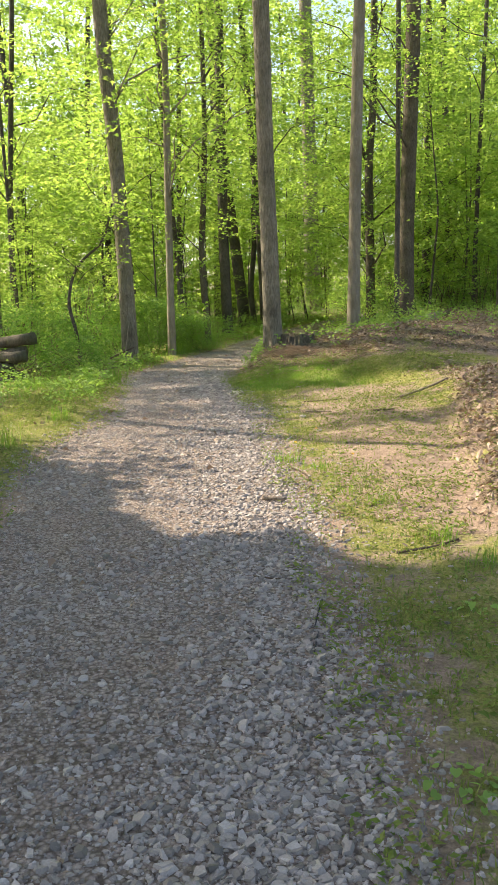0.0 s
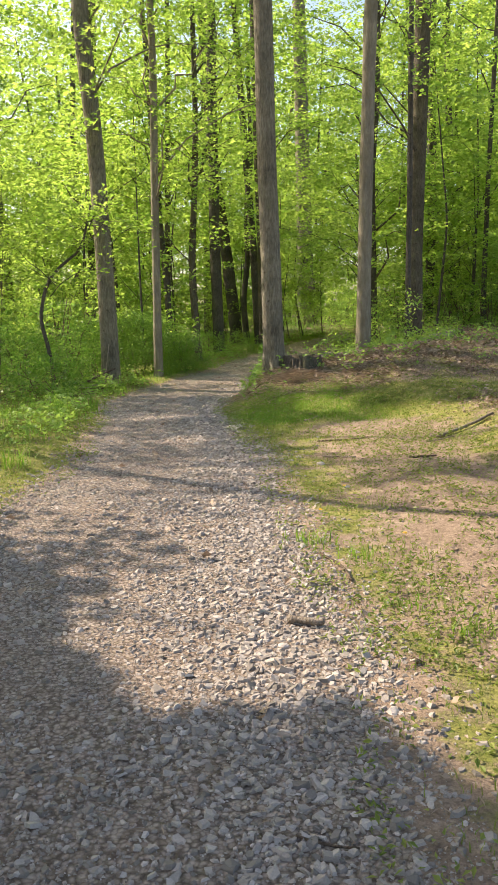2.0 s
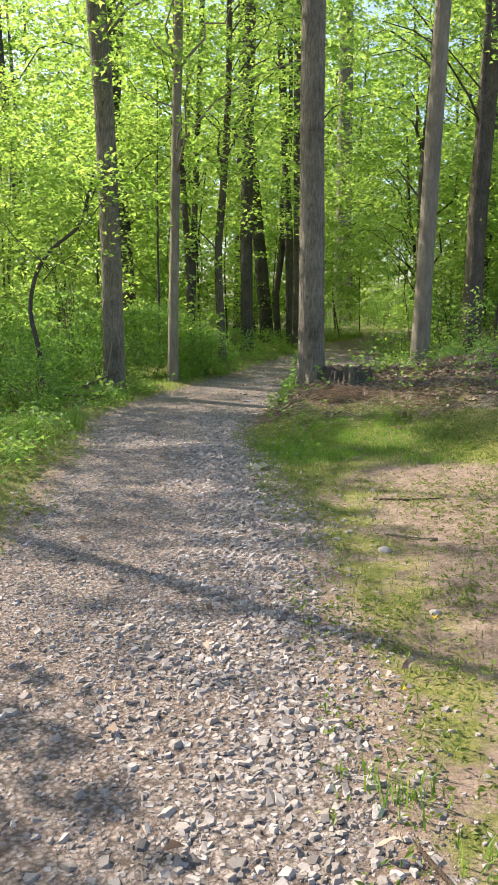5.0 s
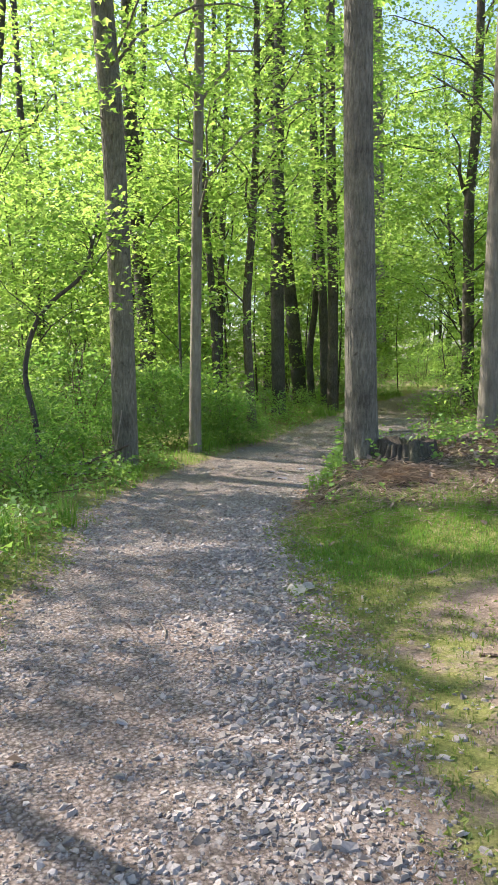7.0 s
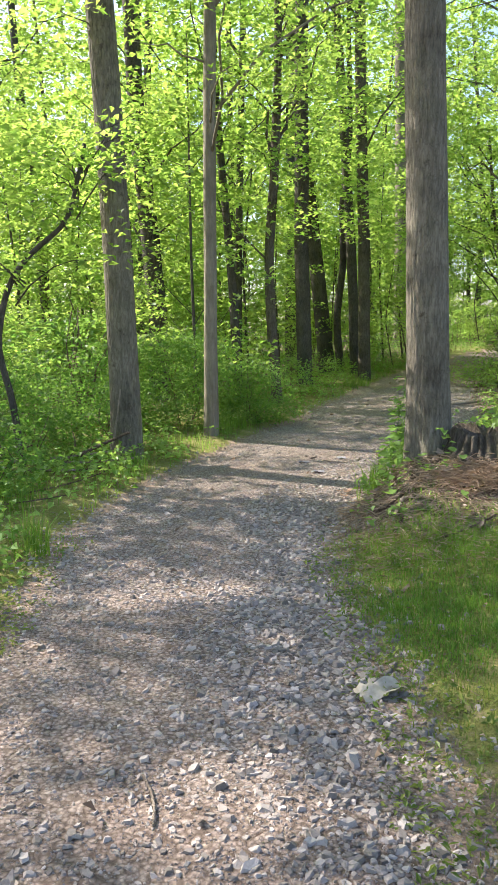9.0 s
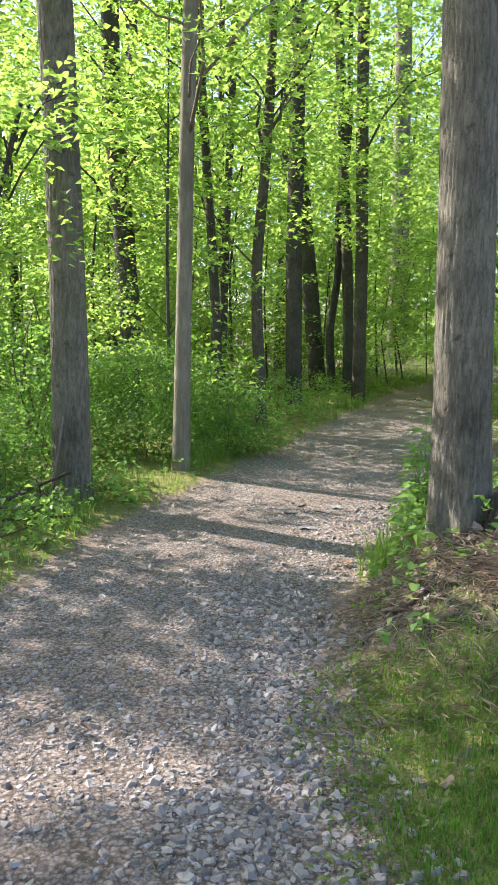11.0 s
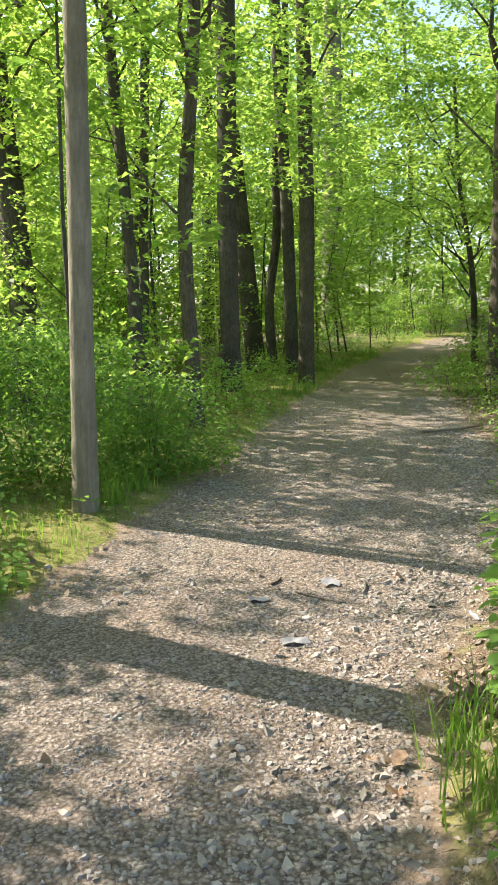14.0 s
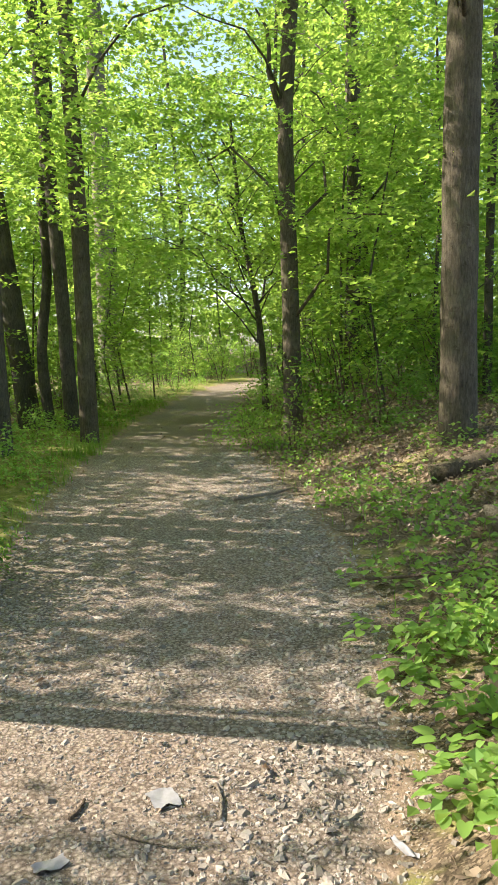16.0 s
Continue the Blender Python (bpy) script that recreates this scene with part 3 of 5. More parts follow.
main_tree(25, -3.9, 23.3, up((0, 0, 0), (0.1, 0, 0.8), (0.0, 0, 2.4), (-0.25, 0, 5.5), (-0.35, 0, 15)), 0.19, 0.09, BARK_DARK, "dark tree with a crooked foot at the edge of the wood", 3.0, 2.8, 90)
main_tree(26, -1.56, 22.6, up((0, 0, 0), (-0.14, 0, 2.4), (0.02, 0, 4.2), (0.1, 0, 6.2), (0.1, 0, 11)), 0.095, 0.045, BARK_BROWN, "slim forked tree behind the shrubs", 2.7, 2.4, 96, low=14, lobed=True, forks=((4.2, -0.8, 0, 2.2, 0.03), (4.6, 0.7, 0, 1.6, 0.025)))
main_tree(27, -2.28, 22.9, up((0, 0, 0), (-0.1, 0, 2.4), (-0.3, 0, 5), (-0.5, 0, 11)), 0.085, 0.04, BARK_DARK, "thin dark sapling trunk behind the shrubs", 2.7, 2.4, 84, lobed=True)
main_tree(28, 4.3, 31.0, up((0, 0, 0), (-0.07, 0, 1.6), (-0.2, 0, 2.6), (-0.5, 0, 4), (-0.7, 0, 6.5)), 0.08, 0.03, BARK_DARK, "thin forked sapling arching over the bank", 2.2, 3.0, 120, low=14, forks=((2.4, 0.6, 0.1, 1.4, 0.03), (2.0, -0.9, 0.1, 1.3, 0.022)))
for seed, x, y, r in ((30, -6.9, 22.0, 0.085), (31, -6.4, 20.9, 0.05), (33, 6.9, 26.5, 0.08), (34, 6.6, 22.6, 0.09), (36, 7.6, 33.0, 0.16), (37, -2.9, 28.0, 0.1), (38, -5.6, 29.0, 0.13), (39, -3.6, 33.0, 0.12), (40, -8.8, 31.0, 0.14), (41, 9.6, 29.0, 0.17)):
    g = np.random.default_rng(seed)
    lean = g.normal(0, 0.35, 2)
    main_tree(seed, x, y, up((0, 0, 0), (lean[0] * 0.3, 0, 4), (lean[0], lean[1], 9), (lean[0] * 1.5, lean[1], 16)), r, r * 0.5, BARK_DARK, "slim dark woodland tree in light spring leaf", 4.0, 2.8, 46, seg=9)

for seed, x, y, r in ((80, 6.0, 34.8, 0.07), (81, 6.9, 37.0, 0.09), (82, 9.2, 42.0, 0.1), (83, 8.2, 35.0, 0.08), (84, 8.4, 39.2, 0.11)):
    main_tree(seed, x, y, up((0, 0, 0), (0.1, 0, 4), (-0.1, 0.1, 8), (0.1, 0, 13)), r, r * 0.5, BARK_DARK, "leafy understory tree with layered sprays above the bend", 2.2, 3.4, 120, per=52, leaf_len=0.13, seg=9, spray_r=0.85)

# ---------------------------------------------------------------- the wood around: saplings, shrubs and tall trees
def stems(seed, kind):
    rng = np.random.default_rng(seed)
    if kind == "sapling":
        h = rng.uniform(5, 8)
        pts = up((0, 0, 0), (rng.normal(0, 0.2), rng.normal(0, 0.2), h * 0.4), (rng.normal(0, 0.4), rng.normal(0, 0.4), h))
        return tree_meshes(rng, pts, 0.04, 0.012, BARK_DARK, LEAF, 0.8, 2.1, 54, 48, 0.135, 6, 0.66, limb_count=7, top=1.05)
    h = rng.uniform(17, 22)
    pts = up((0, 0, 0), (rng.normal(0, 0.2), rng.normal(0, 0.2), h * 0.4), (rng.normal(0, 0.8), rng.normal(0, 0.8), h))
    return tree_meshes(rng, pts, 0.17, 0.06, BARK_DARK, LEAF, h * 0.22, 3.8, 120, 34, 0.25, 9, 1.05, limb_count=9)


SAPLINGS = [stems(100 + i, "sapling") for i in range(6)]
TALL = [stems(120 + i, "tall") for i in range(5)]


def shrub_mesh(seed, r, h, n, leaf_len, leaf=LEAF_DEEP, thick=0.014):
    rng = np.random.default_rng(seed)
    stem = []
    for k in range(6):
        a = rng.uniform(0, 2 * np.pi)
        end = np.array([np.cos(a) * r * rng.uniform(0.3, 0.8), np.sin(a) * r * rng.uniform(0.3, 0.8), h * rng.uniform(0.6, 1.0)])
        stem.append(limb(rng, np.array([np.cos(a) * 0.06, np.sin(a) * 0.06, -0.1]), end, thick, 4, 5, 0.1))
    hubs = max(8, n // 30)
    a = rng.uniform(0, 2 * np.pi, hubs)
    t = rng.random(hubs)
    rr = r * np.sqrt(rng.random(hubs)) * (0.65 + 0.35 * np.sin(np.pi * np.clip(t + 0.15, 0, 1)))
    hub = np.stack([np.cos(a) * rr, np.sin(a) * rr, h * (0.08 + 0.95 * t) * (1 - 0.3 * (rr / r) ** 2)], 1)
    out = np.stack([np.cos(a), np.sin(a), 0 * a], 1)
    p, o = spray_points(rng, hub, out, 0.3, 30)
    p[:, 2] = np.maximum(p[:, 2], 0.02)
    v, f = leaf_arrays(rng, p, o, leaf_len, leaf_len * 0.6, 0.6)
    return [("foliage", mesh_of("foliage", v, f, leaf))] + [("stem", solid("stem", [s], TWIG)) for s in stem]


SHRUBS = [shrub_mesh(140 + i, 0.8 + 0.12 * i, 1.1 + 0.2 * i, 900, 0.07) for i in range(4)] + [shrub_mesh(150 + i, 1.0, 1.9, 900, 0.09, LEAF) for i in range(2)]


def clear_of_path(x, y, gap):
    xl, xr = edges(y)
    return x < xl - gap or x > xr + gap


def scatter(seed, count, area, gap, apart, taken):
    rng = np.random.default_rng(seed)
    spots, tries = [], 0
    while len(spots) < count and tries < 6000:
        tries += 1
        x, y = rng.uniform(area[0], area[1]), rng.uniform(area[2], area[3])
        if clear_of_path(x, y, gap) and all((x - a) ** 2 + (y - b) ** 2 > apart ** 2 for a, b in taken + spots):
            spots.append((x, y))
    return spots


def grow(name, meshes, label, category, group, spots, lo, hi, seed):
    rng = np.random.default_rng(seed)
    first = {}
    for x, y in spots:
        k = int(rng.integers(len(meshes)))
        s = rng.uniform(lo, hi)
        m = pose(x, y, float(height(x, y)), 0, 0, rng.uniform(0, 360)) @ Matrix.Diagonal((s, s, s * rng.uniform(0.85, 1.15), 1))
        if k in first:
            copy_thing(first[k], m)
            continue
        t = thing(name, 0, 0, 0, label, category, group)
        for nm, me in meshes[k]:
            part(nm, me, t)
        t.matrix_basis = m
        first[k] = t


def open_to_sun(spots, tall):
    """Spots whose plants, that tall, leave the sunny stretch of the track in the sun."""
    kept = []
    for x, y in spots:
        c = y + 0.506 * x
        reach = (-1.6 - x) / 0.89 * 0.84
        if 14.0 < c < 19.8 and tall > reach * 0.9:
            continue
        kept.append((x, y))
    return kept


near_l = scatter(201, 30, (-12, -2.6, 20, 36), 1.5, 1.5, [])
near_r = scatter(202, 26, (3.0, 15, 24, 35), 2.0, 1.7, [])
deep = scatter(203, 70, (-18, 22, 31, 60), 1.6, 1.9, []) + [(0.5, 33.2), (-0.3, 34.5), (1.2, 36.5), (2.0, 38.0), (-1.2, 33.0)]
def far_glade(spots):
    """Leaves the far end of the track open to the sun."""
    return [(x, y) for x, y in spots if not (45 < y + 0.506 * x < 60 and x < 5.5)]


grow("sapling", SAPLINGS, "young woodland sapling in bright spring leaf", "sapling", "saplings of the wood", open_to_sun(near_l, 7.0) + near_r + far_glade(deep), 0.8, 1.15, 211)
fringe = [(e - g, y) for e, g, y in ((1.6, 2.2, 31.5), (2.3, 1.0, 33.5), (3.2, 1.2, 36.0), (3.9, 0.9, 38.0))]
grow("sapling", SAPLINGS, "slender young sapling leaning over the path edge", "sapling", "saplings along the path", fringe, 0.5, 0.75, 218)
low = scatter(208, 26, (-12, -3.6, 16.5, 24), 1.7, 1.2, [])
grow("sapling", SAPLINGS, "low bushy sapling in bright spring leaf", "sapling", "low saplings of the verge", open_to_sun(low, 3.2), 0.38, 0.52, 214)
end = scatter(209, 16, (2, 20, 52, 62), -20, 1.5, [])
grow("sapling", SAPLINGS, "young woodland sapling in bright spring leaf", "sapling", "saplings of the wood", end, 1.0, 1.5, 215)
tall = scatter(204, 26, (-34, 40, 40, 80), 3.0, 4.2, []) + scatter(210, 12, (-2, 26, 54, 80), -30, 3.2, [])
tall += [(-13.5, 45.5), (-9.0, 43.0), (-17.5, 45.0), (-22.0, 74.0), (-17.0, 70.0), (-13.0, 73.0), (-26.0, 76.0), (-19.5, 79.0), (-9.5, 71.0)]
grow("woodland_tree", TALL, "tall woodland tree with light spring foliage", "tree", "tall trees of the wood", far_glade(tall), 0.85, 1.2, 212)
shr = open_to_sun(scatter(205, 34, (-9, -2.9, 17.5, 31), 0.9, 0.9, []), 1.6) + scatter(206, 22, (2.6, 10, 24.5, 33), 1.4, 1.0, []) + scatter(216, 16, (3, 16, 49, 56), -20, 1.2, []) + scatter(207, 60, (-16, 22, 30, 56), 0.7, 1.4, [])
grow("shrub", SHRUBS, "leafy green woodland shrub", "shrub", "shrubs of the understory", shr, 0.8, 1.3, 213)


def far_woods():
    rng = np.random.default_rng(77)
    n = 3800
    a = rng.uniform(radians(20), radians(160), n)
    d = rng.uniform(68, 110, n)
    hub = np.stack([np.cos(a) * d, np.sin(a) * d, rng.random(n) ** 1.6 * 24 + 0.2], 1)
    out = np.stack([np.cos(a), np.sin(a), 0 * a], 1)
    p, o = spray_points(rng, hub, -out, 1.8, 22)
    v, f = leaf_arrays(rng, p, o, 0.65, 0.55, 0.7)
    tagged(new("far_woods", mesh_of("far_woods", v, f, LEAF)), "distant wall of bright green spring woodland", "woods", kind="stuff")


far_woods()

# unseen trees added beyond the verge for shade, crowns trimmed to the sunny patches
def canopy_gaps(x, y, gaps):
    """For a tree at x, y: its leaves but for gaps that let the sun down to the given places."""
    def keep(p):
        run = (p[:, 2] + float(height(x, y)) - 0.1) / SUN_DIR.z
        sx, sy = p[:, 0] + x - SUN_DIR.x * run, p[:, 1] + y - SUN_DIR.y * run
        return np.all([((sx - cx) / rx) ** 2 + ((sy - cy) / ry) ** 2 > 1 + 0.4 * np.sin(4 * sx) * np.sin(5 * sy) for cx, cy, rx, ry in gaps], axis=0)
    return keep


GAPS = [(1.8, 10.3, 1.5, 1.4), (0.75, 13.75, 0.7, 0.5), (0.9, 12.5, 0.5, 0.35), (-0.9, 10.6, 0.35, 0.3), (-1.5, 12.6, 0.4, 0.3)]


def trimmed_to_shade_rim(x, y):
    """For a tree at x, y: its leaves, trimmed so their shade ends at a set rim."""
    def keep(p):
        run = (p[:, 2] + float(height(x, y)) - 0.05) / SUN_DIR.z
        sx, sy = p[:, 0] + x - SUN_DIR.x * run, p[:, 1] + y - SUN_DIR.y * run
        rim = np.interp(sx, [-2.6, -1.8, -1.35, -1.1, -0.85, -0.7, -0.45, -0.2, 0.05, 0.2, 0.7, 1.2, 2.6, 4.5], [7.4, 6.75, 6.3, 5.5, 5.05, 4.6, 4.4, 4.6, 4.6, 4.4, 4.05, 3.9, 3.2, 2.4])
        return sy < rim + 0.16 * np.sin(5.3 * sx + 1.0) * np.sin(2.1 * sx) + 0.07 * np.sin(13.0 * sx) - 0.05
    return keep


main_tree(50, -9.4, 5.35, up((0, 0, 0), (0.1, 0, 5), (0, 0.2, 13)), 0.2, 0.07, BARK, "unseen broad leafy tree added to shade the gravel", 5.0, 3.8, 420, 80, 0.17, spray_r=0.9, keep=trimmed_to_shade_rim(-9.4, 5.35))
main_tree(51, -7.6, 3.5, up((0, 0, 0), (0.1, 0, 5), (0, 0.2, 12)), 0.2, 0.07, BARK, "unseen broad leafy tree added to shade the gravel", 4.0, 3.8, 330, 70, 0.17, spray_r=0.9, keep=trimmed_to_shade_rim(-7.6, 3.5))
# two trees added out of view to dapple the path, with gaps for sun
main_tree(52, -10.6, 16.2, up((0, 0, 0), (0.1, 0, 5), (0, 0.2, 14)), 0.07, 0.04, BARK, "unseen leafy tree added to dapple the path", 6.0, 3.2, 160, 50, 0.14, spray_r=0.8, keep=canopy_gaps(-10.6, 16.2, GAPS))
main_tree(57, -9.6, 18.4, up((0, 0, 0), (0.1, 0, 5), (0, 0.2, 13)), 0.07, 0.04, BARK, "unseen leafy tree added to dapple the path", 6.2, 2.4, 60, 50, 0.14, spray_r=0.75, keep=canopy_gaps(-9.6, 18.4, GAPS))
# out of view; its leaning stem is set to cast the shadow line
main_tree(53, -5.1, 11.38, up((0, 0, 0), (0.0, -0.56, 3.1), (0.05, -1.15, 6.4), (0, -1.9, 11)), 0.07, 0.045, BARK_DARK, "unseen slim bare-stemmed tree added for its thin shadow on the path", 9.0, 1.6, 24, 40, 0.12)
# more unseen trees added for shade, then the small crooked tree in the verge thicket
main_tree(56, -8.6, 6.9, up((0, 0, 0), (0.1, 0, 5), (0, 0.2, 12)), 0.2, 0.07, BARK, "unseen broad leafy tree added to shade the gravel", 4.0, 2.6, 420, 80, 0.17, spray_r=0.9, keep=trimmed_to_shade_rim(-8.6, 6.9))
# 55, 58 and 59 stand out of view, added for lobes of shade
main_tree(55, -6.0, 8.9, up((0, 0, 0), (0.1, 0, 3), (0, 0.1, 4.8)), 0.04, 0.02, BARK_DARK, "unseen small leafy tree added to shade the left of the path", 3.6, 0.8, 6, 50, 0.13, spray_r=0.5)
main_tree(58, -7.7, 8.85, up((0, 0, 0), (0.1, 0, 3), (0, 0.1, 5.8)), 0.05, 0.02, BARK_DARK, "unseen small leafy tree added to shade the left of the path", 4.7, 0.5, 7, 55, 0.14, spray_r=0.5)
# added so that its crown darkens the left edge near the crooked trunk
main_tree(60, -5.7, 17.2, up((0, 0, 0), (0.05, 0, 2), (-0.1, 0.1, 4.6)), 0.04, 0.015, BARK_DARK, "small leafy tree added to shade the path edge", 2.5, 0.9, 16, 44, 0.11, spray_r=0.5, lobed=True)
main_tree(59, -8.3, 9.3, up((0, 0, 0), (0.1, 0, 3), (0, 0.1, 7.5)), 0.06, 0.02, BARK_DARK, "unseen small leafy tree added to shade the left of the path", 4.4, 1.2, 60, 60, 0.14, spray_r=0.6, keep=trimmed_to_shade_rim(-8.3, 9.3))
main_tree(54, -3.7, 16.0, up((0, 0, 0), (-0.05, 0, 0.7), (-0.2, 0, 1.3), (-0.05, 0, 1.9), (0.2, 0, 2.2), (0.6, 0, 2.45), (0.8, 0, 3.2)), 0.04, 0.018, BARK_DARK, "small crooked thin tree in the verge thicket", 1.9, 1.2, 30, 50, 0.085, spray_r=0.4)


# ---------------------------------------------------------------- loose gravel, grass and leaf litter
def gravel_stones():
    rng = np.random.default_rng(5)
    n = 120000
    y = 1.2 + 24.9 * rng.random(n) ** 1.45
    xl, xr = edges(y)
    u = rng.random(n)
    x = xl - 0.3 + (xr - xl + 1.3) * u
    inside = np.minimum(x - xl, xr - x)
    packed = 0.5 + 0.5 * np.sin(2.1 * x + 0.6 * y + 2.0 * np.sin(0.9 * y)) * np.sin(1.4 * y - 0.8 * x)
    rim = np.exp(-((xr - x - 0.25) / 0.45) ** 2)
    keep = rng.random(n) < np.maximum(smooth(-0.45, 0.1, inside), 0.1 * smooth(-1.0, -0.3, inside)) * np.clip(0.28 + 0.6 * packed + 0.6 * rim, 0, 1)
    x, y = x[keep], y[keep]
    n = len(x)
    r = np.clip(rng.lognormal(-4.62, 0.42, n) * (0.85 + 0.3 * (packed[keep] + rim[keep])) * (1 - 0.26 * smooth(13.5, 16, y)), 0.005, 0.026)
    turn = 2 * np.pi * (np.arange(5) / 5)[None] + rng.uniform(-0.45, 0.45, (n, 5))
    low = np.stack([np.cos(turn), np.sin(turn), np.full((n, 5), -0.6)], -1) * rng.uniform(0.7, 1.25, (n, 5, 1))
    top = low * np.stack([rng.uniform(0.45, 0.85, n), rng.uniform(0.45, 0.85, n), np.full(n, -1.0)], 1)[:, None]
    top += np.concatenate([rng.uniform(-0.2, 0.2, (n, 1, 2)).repeat(5, 1), rng.uniform(-0.3, 0.25, (n, 5, 1))], -1)
    p = np.concatenate([low, top], 1)
    p *= np.stack([r * rng.uniform(1.0, 1.5, n), r * rng.uniform(0.7, 1.1, n), r * rng.uniform(0.36, 0.76, n)], 1)[:, None]
    a, tx, ty = rng.uniform(0, 2 * np.pi, n), rng.normal(0, 0.22, n), rng.normal(0, 0.22, n)
    c, s = np.cos(a)[:, None], np.sin(a)[:, None]
    px, py = p[..., 0] * c - p[..., 1] * s, p[..., 0] * s + p[..., 1] * c
    pz = p[..., 2] + tx[:, None] * px + ty[:, None] * py
    v = np.stack([px + x[:, None], py + y[:, None], pz + (height(x, y) + rng.uniform(-0.1, 0.2, n) * r)[:, None]], -1).reshape(-1, 3)
    walls = np.array([(k, (k + 1) % 5, 5 + (k + 1) % 5, 5 + k) for k in range(5)])
    f = np.concatenate([(np.arange(n)[:, None] * 10 + walls.ravel()[None]), np.arange(n)[:, None] * 10 + np.arange(5, 10)[None]], 1).ravel()
    sides = np.tile([4, 4, 4, 4, 4, 5], n)
    # fine chips between the stones
    m = 110000
    cy = 1.2 + 18.5 * rng.random(m)
    cl, cr = edges(cy)
    cx = cl - 0.1 + (cr - cl + 0.3) * rng.random(m)
    cs = rng.uniform(0.003, 0.0075, m)
    ring = 2 * np.pi * (np.arange(3) / 3)[None] + rng.uniform(-0.6, 0.6, (m, 3))
    foot = np.stack([np.cos(ring) * 1.3, np.sin(ring) * 1.0, np.full((m, 3), -0.4)], -1)
    peak = np.concatenate([rng.uniform(-0.4, 0.4, (m, 1, 2)), rng.uniform(0.5, 1.0, (m, 1, 1))], -1)
    chips = np.concatenate([foot, peak], 1) * cs[:, None, None] + np.stack([cx, cy, height(cx, cy)], 1)[:, None]
    g = (np.arange(m)[:, None, None] * 4 + np.array([(0, 1, 3), (1, 2, 3), (2, 0, 3)])[None]).reshape(-1, 3)
    tagged(new("stone_chips", mesh_of("stone_chips", chips.reshape(-1, 3), g, STONE)), "fine stone chips and grit between the larger stones", "gravel", kind="stuff")
    tagged(new("gravel", mesh_of("gravel", v, f, STONE, False, sides)), "loose grey crushed stones strewn over the footpath", "gravel", kind="stuff")


def blade_arrays(rng, x, y, tall, wide, lean=0.5):
    n = len(x)
    z = height(x, y)
    a = rng.uniform(0, 2 * np.pi, n)
    d = np.stack([np.cos(a), np.sin(a), np.zeros(n)], 1)
    s = np.stack([-d[:, 1], d[:, 0], np.zeros(n)], 1) * (wide * rng.uniform(0.6, 1.2, n))[:, None]
    h = tall * rng.uniform(0.5, 1.25, n)
    b = np.stack([x, y, z - 0.01], 1)
    l = rng.uniform(0.1, lean, n) * h
    mid = b + d * (0.3 * l)[:, None] + np.stack([0 * h, 0 * h, 0.6 * h], 1)
    tip = b + d * l[:, None] + np.stack([0 * h, 0 * h, h], 1)
    v = np.stack([b - s, b + s, mid - s * 0.7, mid + s * 0.7, tip], 1).reshape(-1, 3)
    k = np.arange(n)[:, None] * 5
    f = np.concatenate([k + [0, 1, 3], k + [0, 3, 2], k + [2, 3, 4]], 1).reshape(-1, 3)
    return v, f


def sward(name, label, seed, n, x0, x1, y0, y1, tall, wide, density, material=GRASS, lean=0.6):
    rng = np.random.default_rng(seed)
    x, y = rng.uniform(x0, x1, n), rng.uniform(y0, y1, n)
    keep = rng.random(n) < density(x, y)
    x, y = x[keep], y[keep]
    v, f = blade_arrays(rng, x, y, tall * (0.6 + 0.5 * np.abs(wave(2.2 * x, 2.2 * y)) + 0.3 * rng.random(len(x))), wide, lean)
    tagged(new(name, mesh_of(name, v, f, material)), label, "grass", kind="stuff")


def tufts(x, y, f=2.6):
    return smooth(-0.15, 0.45, wave(f * x, f * y) + 0.5 * wave(2.7 * f * y, 2.7 * f * x))


def lawn_share(x, y):
    g, gr, li = cover(x, y)
    return np.clip((1 - g) * gr * (1 - li) * (0.25 + 0.75 * tufts(x, y)), 0, 1) * (x > edges(y)[1] + 0.02)


def lush_share(x, y):
    d = x - edges(y)[1]
    return smooth(-0.05, 0.3, d) * (1 - smooth(1.5, 2.2, d)) * smooth(11.3, 12.7, y + 0.6 * wave(2 * x, 2 * y)) * (1 - smooth(13.3, 14.1, y + 0.2 * d + 0.3 * wave(3 * x, 3 * y))) * (0.4 + 0.6 * tufts(x, y, 2.4))


def left_share(x, y):
    d = edges(y)[0] - x
    return smooth(0.05, 0.45, d) * (1 - smooth(1.2, 2.2, d)) * (0.08 + 0.92 * tufts(x, y, 1.9)) * smooth(9.8, 12.2, y) * 0.8


def left_turf(x, y):
    d = edges(y)[0] - x
    return smooth(-0.15, 0.5, d) * (0.15 + 0.85 * tufts(x, y, 2.3)) * (1 - 0.6 * smooth(11, 13, y))


def far_left_share(x, y):
    d = edges(y)[0] - x
    return smooth(-0.05, 0.2, d) * (1 - smooth(0.7, 1.5, d)) * (0.15 + 0.85 * tufts(x, y, 2.2))


gravel_stones()
sward("lawn_grass", "short patchy sunlit grass and moss beside the path", 61, 165000, -0.4, 3.4, 1.2, 13.4, 0.045, 0.0028, lawn_share, lean=0.9)
sward("lush_grass", "fine dense green grass in front of the bank", 62, 120000, -0.75, 1.7, 10.4, 14.0, 0.055, 0.0028, lush_share, GRASS_LUSH)
sward("verge_grass", "long green grass growing on the verge", 63, 34000, -4.6, -1.5, 4.0, 17.0, 0.19, 0.0036, left_share, GRASS_LUSH)
sward("verge_turf", "short mossy yellow-green grass thinning into the gravel", 66, 60000, -4.2, -1.5, 3.0, 13.0, 0.05, 0.0028, left_turf, lean=0.9)
sward("edge_grass", "green grass fringing the path edge", 64, 60000, -3.5, 3.0, 15.0, 40.0, 0.13, 0.004, far_left_share, GRASS_LUSH)


